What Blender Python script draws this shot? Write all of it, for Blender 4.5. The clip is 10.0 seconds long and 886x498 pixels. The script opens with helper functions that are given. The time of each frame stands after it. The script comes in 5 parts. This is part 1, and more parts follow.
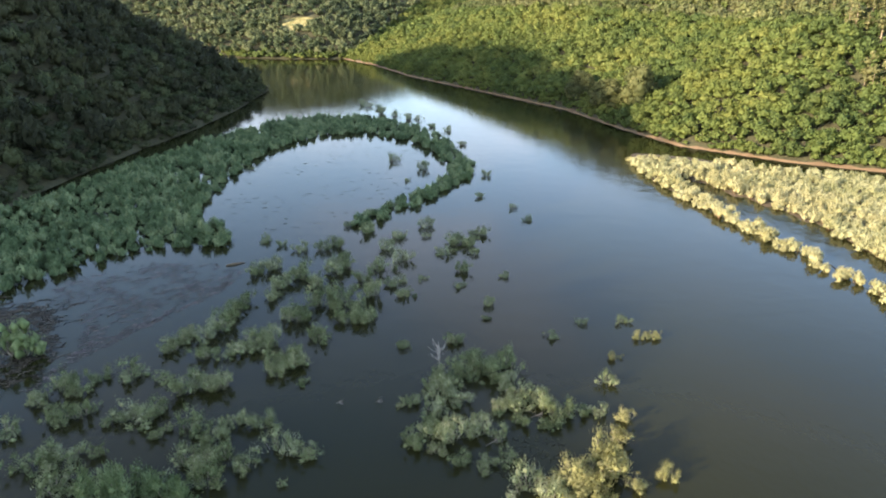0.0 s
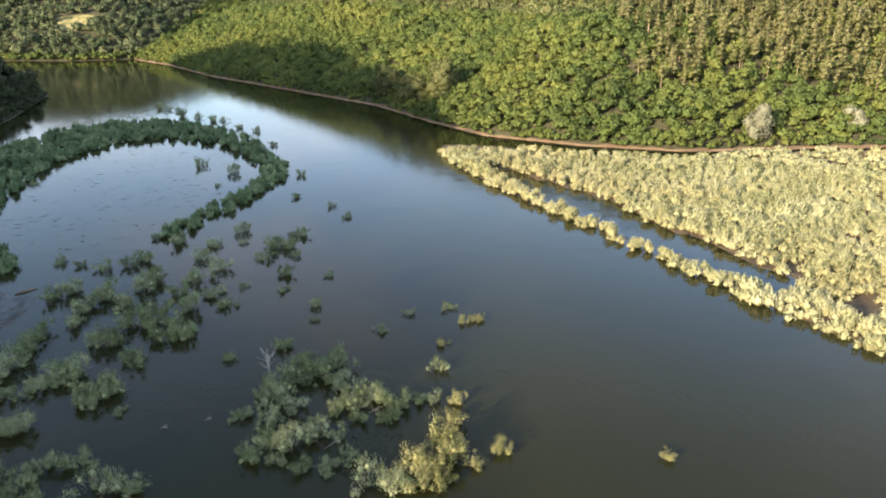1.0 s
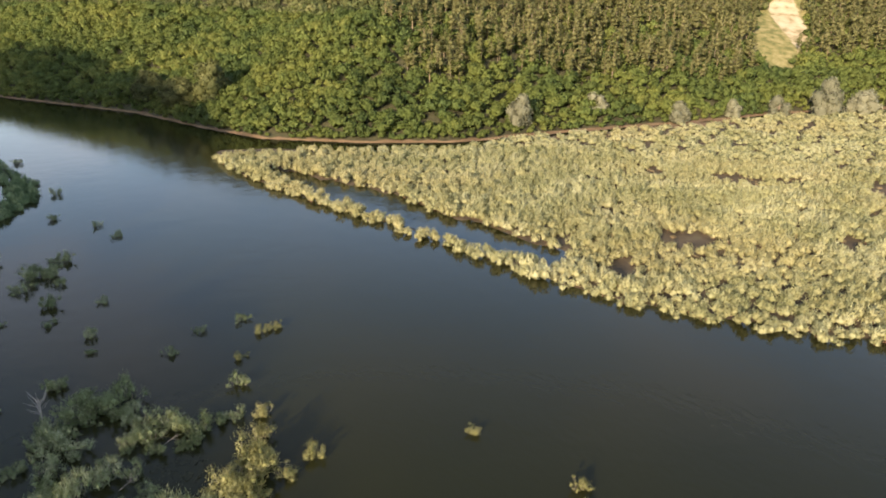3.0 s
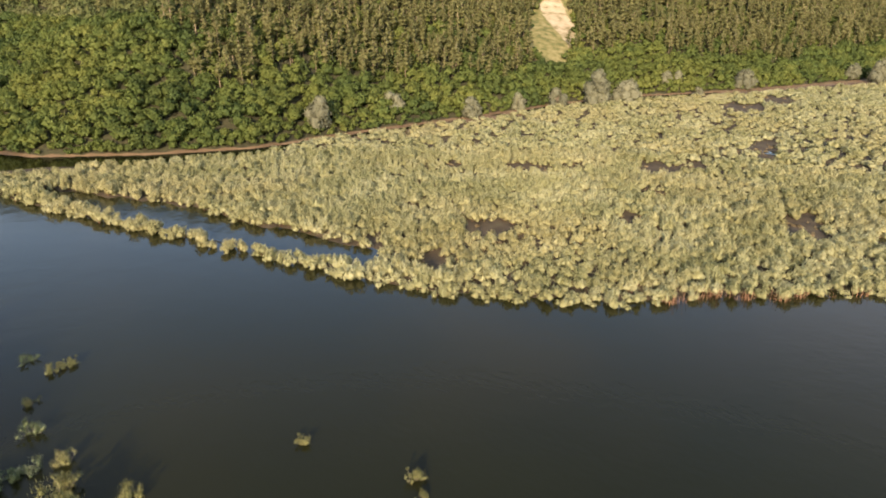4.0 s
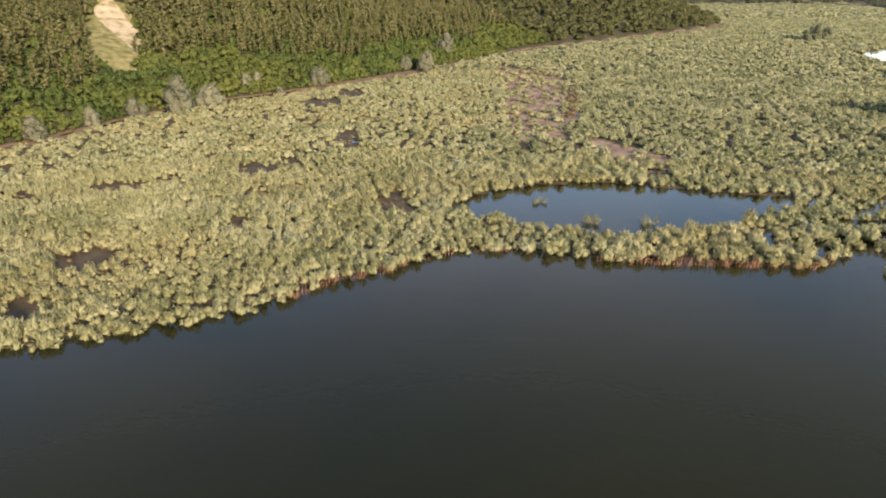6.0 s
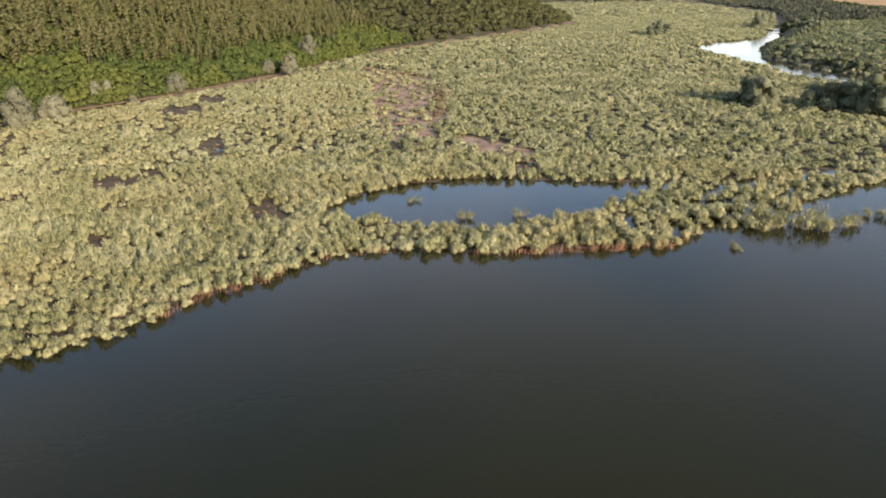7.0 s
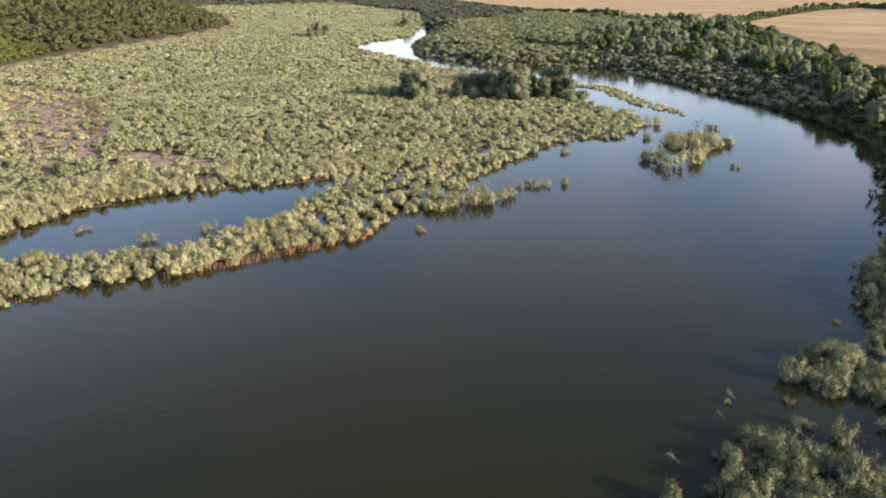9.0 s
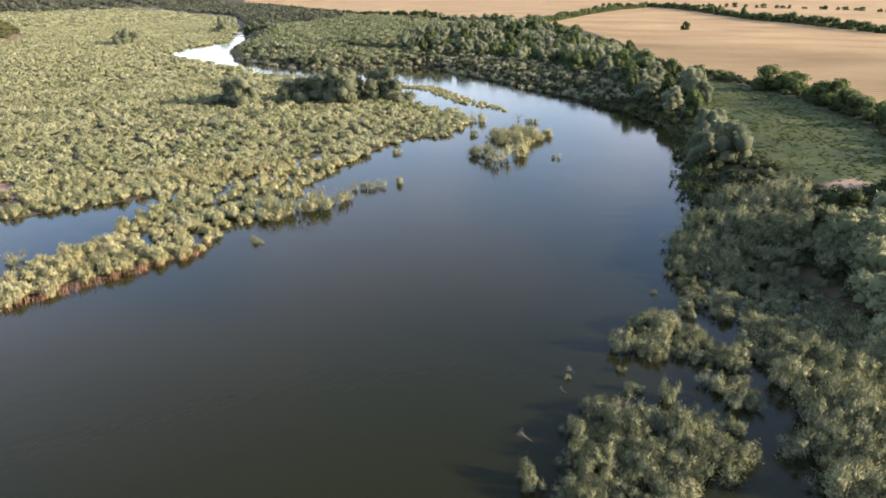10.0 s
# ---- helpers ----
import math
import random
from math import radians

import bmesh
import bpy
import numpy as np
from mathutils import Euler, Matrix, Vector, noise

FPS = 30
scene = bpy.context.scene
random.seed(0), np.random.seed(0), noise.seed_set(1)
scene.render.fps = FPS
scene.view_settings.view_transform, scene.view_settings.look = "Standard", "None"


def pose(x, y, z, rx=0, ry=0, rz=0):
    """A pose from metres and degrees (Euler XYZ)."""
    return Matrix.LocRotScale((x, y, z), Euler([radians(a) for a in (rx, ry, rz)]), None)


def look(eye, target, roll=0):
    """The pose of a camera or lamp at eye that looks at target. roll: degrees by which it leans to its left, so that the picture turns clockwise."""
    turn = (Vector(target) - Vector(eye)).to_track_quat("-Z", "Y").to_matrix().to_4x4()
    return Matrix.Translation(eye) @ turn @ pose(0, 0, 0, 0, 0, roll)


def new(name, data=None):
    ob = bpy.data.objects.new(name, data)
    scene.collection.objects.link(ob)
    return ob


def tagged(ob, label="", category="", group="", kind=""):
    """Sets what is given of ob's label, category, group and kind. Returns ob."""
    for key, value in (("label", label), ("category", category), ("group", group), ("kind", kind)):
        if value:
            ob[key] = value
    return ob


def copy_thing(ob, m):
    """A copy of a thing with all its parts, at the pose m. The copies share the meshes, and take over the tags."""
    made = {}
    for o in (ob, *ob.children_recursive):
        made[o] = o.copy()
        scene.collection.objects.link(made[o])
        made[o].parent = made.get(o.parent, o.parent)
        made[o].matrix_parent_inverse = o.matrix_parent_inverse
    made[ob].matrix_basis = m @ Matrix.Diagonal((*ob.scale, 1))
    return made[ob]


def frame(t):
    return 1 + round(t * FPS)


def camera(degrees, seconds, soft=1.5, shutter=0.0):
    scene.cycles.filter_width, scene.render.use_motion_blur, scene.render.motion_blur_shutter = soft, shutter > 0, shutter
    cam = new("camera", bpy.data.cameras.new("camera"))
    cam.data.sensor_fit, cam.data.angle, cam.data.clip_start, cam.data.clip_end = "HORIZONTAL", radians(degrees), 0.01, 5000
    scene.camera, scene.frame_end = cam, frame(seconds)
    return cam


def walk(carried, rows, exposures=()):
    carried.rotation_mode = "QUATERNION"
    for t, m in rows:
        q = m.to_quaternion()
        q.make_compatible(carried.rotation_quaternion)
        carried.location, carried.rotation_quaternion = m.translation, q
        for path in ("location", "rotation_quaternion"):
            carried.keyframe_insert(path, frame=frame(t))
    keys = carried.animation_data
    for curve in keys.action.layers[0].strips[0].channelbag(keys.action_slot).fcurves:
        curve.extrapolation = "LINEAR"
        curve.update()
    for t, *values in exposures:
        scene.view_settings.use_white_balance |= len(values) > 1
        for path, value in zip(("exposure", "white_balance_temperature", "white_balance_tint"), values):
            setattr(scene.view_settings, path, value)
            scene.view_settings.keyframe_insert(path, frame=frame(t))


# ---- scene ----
# Aerial turn over a flooded reservoir at low sun: the drone hangs 45 m over the water
# and turns clockwise from the wooded narrows, past the willow marsh, to the fields.
cam = camera(64.5, 10.0, soft=1.75)

HEIGHT = 45.0
# seconds, yaw, pitch, roll
PATH = [
    (0.0, 0.00, -20.28, 0.32), (0.5, -3.45, -20.49, 0.04), (1.0, -15.27, -20.60, 0.05),
    (1.5, -25.85, -20.67, 0.07), (2.0, -28.73, -20.67, 0.13), (2.2, -28.78, -20.69, 0.14),
    (3.3, -38.53, -20.66, -0.27), (3.5, -43.03, -20.64, -0.26), (4.0, -49.50, -20.55, -0.24),
    (4.5, -58.75, -20.46, -0.27), (5.0, -67.62, -20.36, -0.15), (5.5, -71.04, -20.28, -0.21),
    (6.0, -82.17, -20.23, -0.08), (6.2, -85.53, -20.24, 0.11), (7.3, -93.71, -20.14, 0.44),
    (7.5, -93.95, -20.10, 0.56), (8.0, -97.82, -20.09, 0.56), (8.5, -107.23, -20.16, 0.60),
    (9.0, -118.91, -20.22, 0.66), (9.5, -128.71, -20.26, 0.77), (10.0, -132.76, -20.20, 0.99),
]
walk(cam, [(t, pose(0, 0, HEIGHT, 90 + p, r, y)) for t, y, p, r in PATH],
     exposures=[(0.0, 2.62, 6300, 16), (1.0, 2.47, 6400, 16), (2.0, 2.08, 6550, 17), (3.5, 1.82, 6700, 18), (4.5, 1.62, 6700, 19), (6.0, 1.56, 6380, 19),
                (7.5, 1.6, 6200, 20), (9.0, 1.76, 6050, 20), (10.0, 1.98, 6050, 20)])

# ---------------------------------------------------------------- light
SUN_FROM = 238.0      # compass bearing of the sun, from +y towards +x
SUN_UP = 15.9

world = bpy.data.worlds.new("evening_sky")
scene.world = world
world.use_nodes = True
wn = world.node_tree
sky = wn.nodes.new("ShaderNodeTexSky")
sky.sky_type = 'NISHITA'
sky.sun_disc = False
sky.sun_elevation = radians(SUN_UP)
sky.sun_rotation = radians(SUN_FROM)
sky.air_density = 1.0
sky.dust_density = 0.7
wn.nodes["Background"].inputs["Strength"].default_value = 0.115
# thin broken cloud, spread on a flat layer overhead
view = wn.nodes.new("ShaderNodeTexCoord")
axes = wn.nodes.new("ShaderNodeSeparateXYZ")
wn.links.new(view.outputs["Generated"], axes.inputs["Vector"])
depth = wn.nodes.new("ShaderNodeMath")
depth.operation = 'ADD'
wn.links.new(axes.outputs["Z"], depth.inputs[0])
depth.inputs[1].default_value = 0.22
flat = wn.nodes.new("ShaderNodeCombineXYZ")
for key in "XY":
    part_of = wn.nodes.new("ShaderNodeMath")
    part_of.operation = 'DIVIDE'
    wn.links.new(axes.outputs[key], part_of.inputs[0])
    wn.links.new(depth.outputs[0], part_of.inputs[1])
    wn.links.new(part_of.outputs[0], flat.inputs[key])
puffs = wn.nodes.new("ShaderNodeTexNoise")
puffs.inputs["Scale"].default_value = 1.1
puffs.inputs["Detail"].default_value = 5.0
wn.links.new(flat.outputs[0], puffs.inputs["Vector"])
cover = wn.nodes.new("ShaderNodeMapRange")
cover.interpolation_type = 'SMOOTHSTEP'
cover.inputs["From Min"].default_value, cover.inputs["From Max"].default_value = 0.40, 0.66
cover.inputs["To Max"].default_value = 0.5
wn.links.new(puffs.outputs["Fac"], cover.inputs["Value"])
grey = wn.nodes.new("ShaderNodeRGBToBW")
wn.links.new(sky.outputs["Color"], grey.inputs["Color"])
lit = wn.nodes.new("ShaderNodeVectorMath")
lit.operation = 'SCALE'
lit.inputs[0].default_value = (1.02, 0.98, 1.0)
wn.links.new(grey.outputs["Val"], lit.inputs["Scale"])
bright = wn.nodes.new("ShaderNodeVectorMath")
bright.operation = 'SCALE'
bright.inputs["Scale"].default_value = 1.6
wn.links.new(lit.outputs[0], bright.inputs[0])
clouded = wn.nodes.new("ShaderNodeMix")
clouded.data_type = 'RGBA'
wn.links.new(cover.outputs["Result"], clouded.inputs[0])
wn.links.new(sky.outputs["Color"], clouded.inputs[6])
wn.links.new(bright.outputs[0], clouded.inputs[7])
wn.links.new(clouded.outputs[2], wn.nodes["Background"].inputs["Color"])

sun = new("sun", bpy.data.lights.new("sun", 'SUN'))
sun.data.energy = 3.2
sun.data.angle = radians(0.6)
sun.data.color = (1.0, 0.825, 0.58)
_a, _e = radians(SUN_FROM), radians(SUN_UP)
sun.matrix_world = look((0, 0, 0), (-math.sin(_a) * math.cos(_e), -math.cos(_a) * math.cos(_e), -math.sin(_e)))


# ---------------------------------------------------------------- materials
def material(name):
    m = bpy.data.materials.new(name)
    m.use_nodes = True
    t = m.node_tree
    return m, t, t.nodes["Principled BSDF"]


def noise_node(t, scale, detail=3.0, coord="Object", rough=0.55, stretch=None):
    co = t.nodes.new("ShaderNodeTexCoord")
    n = t.nodes.new("ShaderNodeTexNoise")
    n.inputs["Scale"].default_value = scale
    n.inputs["Detail"].default_value = detail
    n.inputs["Roughness"].default_value = rough
    if stretch:
        mp = t.nodes.new("ShaderNodeMapping")
        mp.inputs["Scale"].default_value = stretch[0]
        mp.inputs["Rotation"].default_value = (0, 0, radians(stretch[1]))
        t.links.new(co.outputs[coord], mp.inputs["Vector"])
        t.links.new(mp.outputs["Vector"], n.inputs["Vector"])
    else:
        t.links.new(co.outputs[coord], n.inputs["Vector"])
    return n.outputs["Fac"]


def ramp(t, fac, stops):
    r = t.nodes.new("ShaderNodeValToRGB")
    while len(r.color_ramp.elements) < len(stops):
        r.color_ramp.elements.new(0.5)
    for e, (at, c) in zip(r.color_ramp.elements, stops):
        e.position, e.color = at, (*c, 1)
    t.links.new(fac, r.inputs["Fac"])
    return r.outputs["Color"]


def mix(t, fac, a, b, kind='MIX'):
    n = t.nodes.new("ShaderNodeMix")
    n.data_type, n.blend_type = 'RGBA', kind
    for key, v in (("Factor", fac), ("A", a), ("B", b)):
        sock = [s for s in n.inputs if s.name == key and (s.type == 'RGBA' or key == "Factor" and s.type == 'VALUE')][0]
        if isinstance(v, bpy.types.NodeSocket):
            t.links.new(v, sock)
        else:
            sock.default_value = v if key == "Factor" else (*v, 1)
    return [s for s in n.outputs if s.type == 'RGBA'][0]


def math_node(t, op, a, b=0.0, c=0.0):
    n = t.nodes.new("ShaderNodeMath")
    n.operation = op
    n.use_clamp = False
    for sock, v in zip(n.inputs, (a, b, c)):
        if isinstance(v, bpy.types.NodeSocket):
            t.links.new(v, sock)
        else:
            sock.default_value = v
    return n.outputs[0]


def span(t, v, lo, hi):
    n = t.nodes.new("ShaderNodeMapRange")
    n.interpolation_type = 'SMOOTHSTEP'
    t.links.new(v, n.inputs["Value"])
    n.inputs["From Min"].default_value, n.inputs["From Max"].default_value = lo, hi
    return n.outputs["Result"]


def bump(t, bsdf, height, strength, distance):
    b = t.nodes.new("ShaderNodeBump")
    b.inputs["Strength"].default_value, b.inputs["Distance"].default_value = strength, distance
    t.links.new(height, b.inputs["Height"])
    t.links.new(b.outputs["Normal"], bsdf.inputs["Normal"])


def foliage_material(name, dark, mid, light, patch=0.16, through_leaf=0.42, per_object=False, dry=None, dry_share=0.0, fleck=0.16, dry_scale=0.021):
    """Leaves: a tone for each clump and spray, a drift over the ground, some light passing through."""
    m, t, p = material(name)
    geo = t.nodes.new("ShaderNodeNewGeometry")
    clump = t.nodes.new("ShaderNodeAttribute")
    clump.attribute_name = "tone"
    drift = span(t, noise_node(t, patch, 2.0), 0.28, 0.72)
    if per_object:
        info = t.nodes.new("ShaderNodeObjectInfo")
        drift = math_node(t, 'ADD', math_node(t, 'MULTIPLY', drift, 0.3), math_node(t, 'MULTIPLY', info.outputs["Random"], 0.7))
    share = (1.0 - fleck) * 0.5
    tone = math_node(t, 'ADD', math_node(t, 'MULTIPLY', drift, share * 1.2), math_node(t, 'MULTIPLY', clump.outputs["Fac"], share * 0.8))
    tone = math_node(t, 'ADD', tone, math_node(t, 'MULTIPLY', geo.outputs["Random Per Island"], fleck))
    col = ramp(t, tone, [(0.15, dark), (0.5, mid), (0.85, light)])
    if dry:
        far = noise_node(t, dry_scale, 3.0)
        col = mix(t, math_node(t, 'MULTIPLY', span(t, far, 0.42, 0.66), dry_share), col, dry)
    t.links.new(col, p.inputs["Base Color"])
    p.inputs["Roughness"].default_value = 0.72
    p.inputs["Specular IOR Level"].default_value = 0.22
    tr = t.nodes.new("ShaderNodeBsdfTranslucent")
    t.links.new(col, tr.inputs["Color"])
    mx = t.nodes.new("ShaderNodeMixShader")
    mx.inputs["Fac"].default_value = through_leaf
    t.links.new(p.outputs[0], mx.inputs[1])
    t.links.new(tr.outputs[0], mx.inputs[2])
    t.links.new(mx.outputs[0], t.nodes["Material Output"].inputs["Surface"])
    return m


def bark_material(name, a, b):
    m, t, p = material(name)
    t.links.new(ramp(t, noise_node(t, 3.0, 4.0, stretch=((1, 1, 0.2), 0)), [(0.3, a), (0.7, b)]), p.inputs["Base Color"])
    p.inputs["Roughness"].default_value = 0.9
    return m


# green willow leaf, darkened as under the west hill's shadow
WILLOW_SHADE = foliage_material("willow_leaf_shade_green", (0.062, 0.102, 0.046), (0.145, 0.212, 0.098), (0.29, 0.35, 0.18), 0.25)
WILLOW_FRESH = foliage_material("willow_leaf_fresh", (0.105, 0.155, 0.062), (0.185, 0.255, 0.105), (0.29, 0.35, 0.165), 2.2, 0.35, per_object=True, fleck=0.22)
WILLOW_MARSH = foliage_material("willow_leaf_silver", (0.2876, 0.294, 0.1374), (0.3852, 0.3854, 0.199), (0.4755, 0.4696, 0.2738), 0.07, 0.45,
                                dry=(0.44, 0.38, 0.18), dry_share=0.4, fleck=0.12)
WILLOW_FAR = foliage_material("willow_leaf_far", (0.1892, 0.2068, 0.0978), (0.3231, 0.3279, 0.1722), (0.473, 0.4537, 0.2616), 0.05, 0.42,
                              dry=(0.31, 0.32, 0.15), dry_share=0.4, dry_scale=0.012)
WILLOW_BUSH = foliage_material("willow_leaf_flooded", (0.1222, 0.1654, 0.0661), (0.2444, 0.2875, 0.1323), (0.46, 0.4816, 0.2875), 2.2, 0.35, per_object=True, fleck=0.25)
WILLOW_BANK = foliage_material("willow_leaf_bank", (0.108, 0.128, 0.060), (0.225, 0.240, 0.124), (0.375, 0.378, 0.215), 2.2, 0.25, per_object=True, fleck=0.2)
# flooded willow leaf with the low sun's yellow put into its colour
WILLOW_SUNLIT = foliage_material("willow_leaf_sunlit", (0.17, 0.18, 0.066), (0.295, 0.288, 0.115), (0.43, 0.41, 0.19), 2.2, 0.35, per_object=True, fleck=0.25)
WILLOW_GREY = foliage_material("willow_leaf_grey", (0.15, 0.155, 0.10), (0.23, 0.232, 0.15), (0.32, 0.318, 0.21), 0.5, per_object=True)
SALLOW = foliage_material("sallow_leaf", (0.102, 0.1224, 0.0672), (0.18, 0.198, 0.1128), (0.282, 0.294, 0.18), 0.5, per_object=True)
BROADLEAF = foliage_material("broadleaf_canopy", (0.0553, 0.0869, 0.0263), (0.1053, 0.1421, 0.0355), (0.1908, 0.2079, 0.0526), 0.045, 0.42,
                             dry=(0.165, 0.180, 0.040), dry_share=0.4, dry_scale=0.028)
BROADLEAF_HIGH = foliage_material("broadleaf_high_canopy", (0.07, 0.0924, 0.0336), (0.1232, 0.1456, 0.0504), (0.21, 0.2128, 0.0868), 0.045, 0.42,
                                  dry=(0.165, 0.145, 0.072), dry_share=0.4, dry_scale=0.03)
BROADLEAF_TREE = foliage_material("broadleaf_tree", (0.0391, 0.0575, 0.0184), (0.0759, 0.1035, 0.031), (0.138, 0.1667, 0.0529), 0.3, per_object=True)
PINE = foliage_material("pine_needles", (0.108, 0.112, 0.040), (0.150, 0.150, 0.058), (0.205, 0.195, 0.082), 0.08, 0.42)
# leaf colours of the west hill, darkened to carry its shade
DARK_SHADEWOOD = foliage_material("shade_darkened_wood_leaves", (0.029, 0.0348, 0.0188), (0.0522, 0.0595, 0.029), (0.0899, 0.1015, 0.0464), 0.06)
SHADEWOOD = foliage_material("shade_darkened_mixed_leaves", (0.036, 0.050, 0.022), (0.066, 0.086, 0.038), (0.125, 0.145, 0.066), 0.06)
# leaves of the far hill, muted to carry the haze of distance
FAR_HILL = foliage_material("hazed_far_hill_leaves", (0.052, 0.076, 0.036), (0.092, 0.116, 0.054), (0.150, 0.165, 0.080), 0.04)
FARWOOD = foliage_material("floodplain_wood_leaves", (0.0512, 0.0614, 0.0372), (0.0989, 0.1091, 0.068), (0.1637, 0.1671, 0.1074), 0.035)
SALLOW_BELT = foliage_material("pale_willow_belt", (0.1875, 0.1938, 0.1125), (0.2937, 0.29, 0.175), (0.4125, 0.3937, 0.25), 0.1)
# undergrowth leaves with the shade of the east bank in their colour
SHADED_UNDERSTOREY = foliage_material("bank_understorey_shaded", (0.030, 0.042, 0.016), (0.052, 0.066, 0.026), (0.092, 0.104, 0.045), 0.2)
PALEWOOD = foliage_material("pale_scrub_leaves", (0.1207, 0.1495, 0.0713), (0.2012, 0.2242, 0.115), (0.3047, 0.3105, 0.1725), 0.06)
FLANK_WOOD = foliage_material("flank_wood_leaves", (0.066, 0.074, 0.028), (0.100, 0.106, 0.040), (0.145, 0.145, 0.058), 0.05)
OAK_LEAF = foliage_material("oak_canopy", (0.06, 0.072, 0.024), (0.115, 0.124, 0.044), (0.18, 0.182, 0.072), 0.3)
GRASS = foliage_material("meadow_grass_blades", (0.045, 0.066, 0.013), (0.082, 0.104, 0.022), (0.15, 0.155, 0.042), 0.05)
WEED_MAT = foliage_material("grey_weed_mat", (0.045, 0.040, 0.036), (0.10, 0.088, 0.082), (0.19, 0.165, 0.155), 0.3, 0.0, fleck=0.6)
WEED = foliage_material("water_weed", (0.020, 0.022, 0.012), (0.035, 0.038, 0.020), (0.06, 0.06, 0.03), 0.3, 0.0)
MUD_WEED = foliage_material("brown_weed_mat", (0.022, 0.019, 0.013), (0.045, 0.038, 0.026), (0.085, 0.070, 0.050), 0.3, 0.0, fleck=0.5)
REED = foliage_material("brown_reed", (0.13, 0.10, 0.052), (0.20, 0.155, 0.082), (0.29, 0.225, 0.125), 0.2, 0.2)
BARK = bark_material("willow_bark", (0.10, 0.075, 0.05), (0.22, 0.17, 0.12))
TWIG = bark_material("grey_twigs", (0.20, 0.165, 0.13), (0.36, 0.31, 0.25))
PINE_BARK = bark_material("pine_bark", (0.22, 0.16, 0.10), (0.36, 0.28, 0.19))
DEADWOOD = bark_material("bleached_deadwood", (0.20, 0.185, 0.16), (0.34, 0.315, 0.28))
ROOTS = bark_material("red_willow_stems", (0.20, 0.10, 0.06), (0.38, 0.22, 0.13))


def water_material():
    m, t, p = material("lake_water")
    silt = noise_node(t, 0.012, 3.0)
    t.links.new(ramp(t, silt, [(0.3, (0.0122, 0.0130, 0.0040)), (0.7, (0.0164, 0.0174, 0.0053))]), p.inputs["Base Color"])
    p.inputs["IOR"].default_value = 1.333
    p.inputs["Specular IOR Level"].default_value = 0.21
    gust = noise_node(t, 0.013, 2.0, stretch=((1.0, 0.45, 1), 20))
    rough = t.nodes.new("ShaderNodeMapRange")
    t.links.new(gust, rough.inputs["Value"])
    rough.inputs["From Min"].default_value, rough.inputs["From Max"].default_value = 0.35, 0.65
    rough.inputs["To Min"].default_value, rough.inputs["To Max"].default_value = 0.035, 0.10
    t.links.new(rough.outputs["Result"], p.inputs["Roughness"])
    waves = math_node(t, 'ADD', noise_node(t, 1.1, 3.0, stretch=((1.0, 0.55, 1), 25)), math_node(t, 'MULTIPLY', noise_node(t, 0.22, 2.0), 1.5))
    bump(t, p, waves, 0.38, 0.05)
    return m


WATER = water_material()


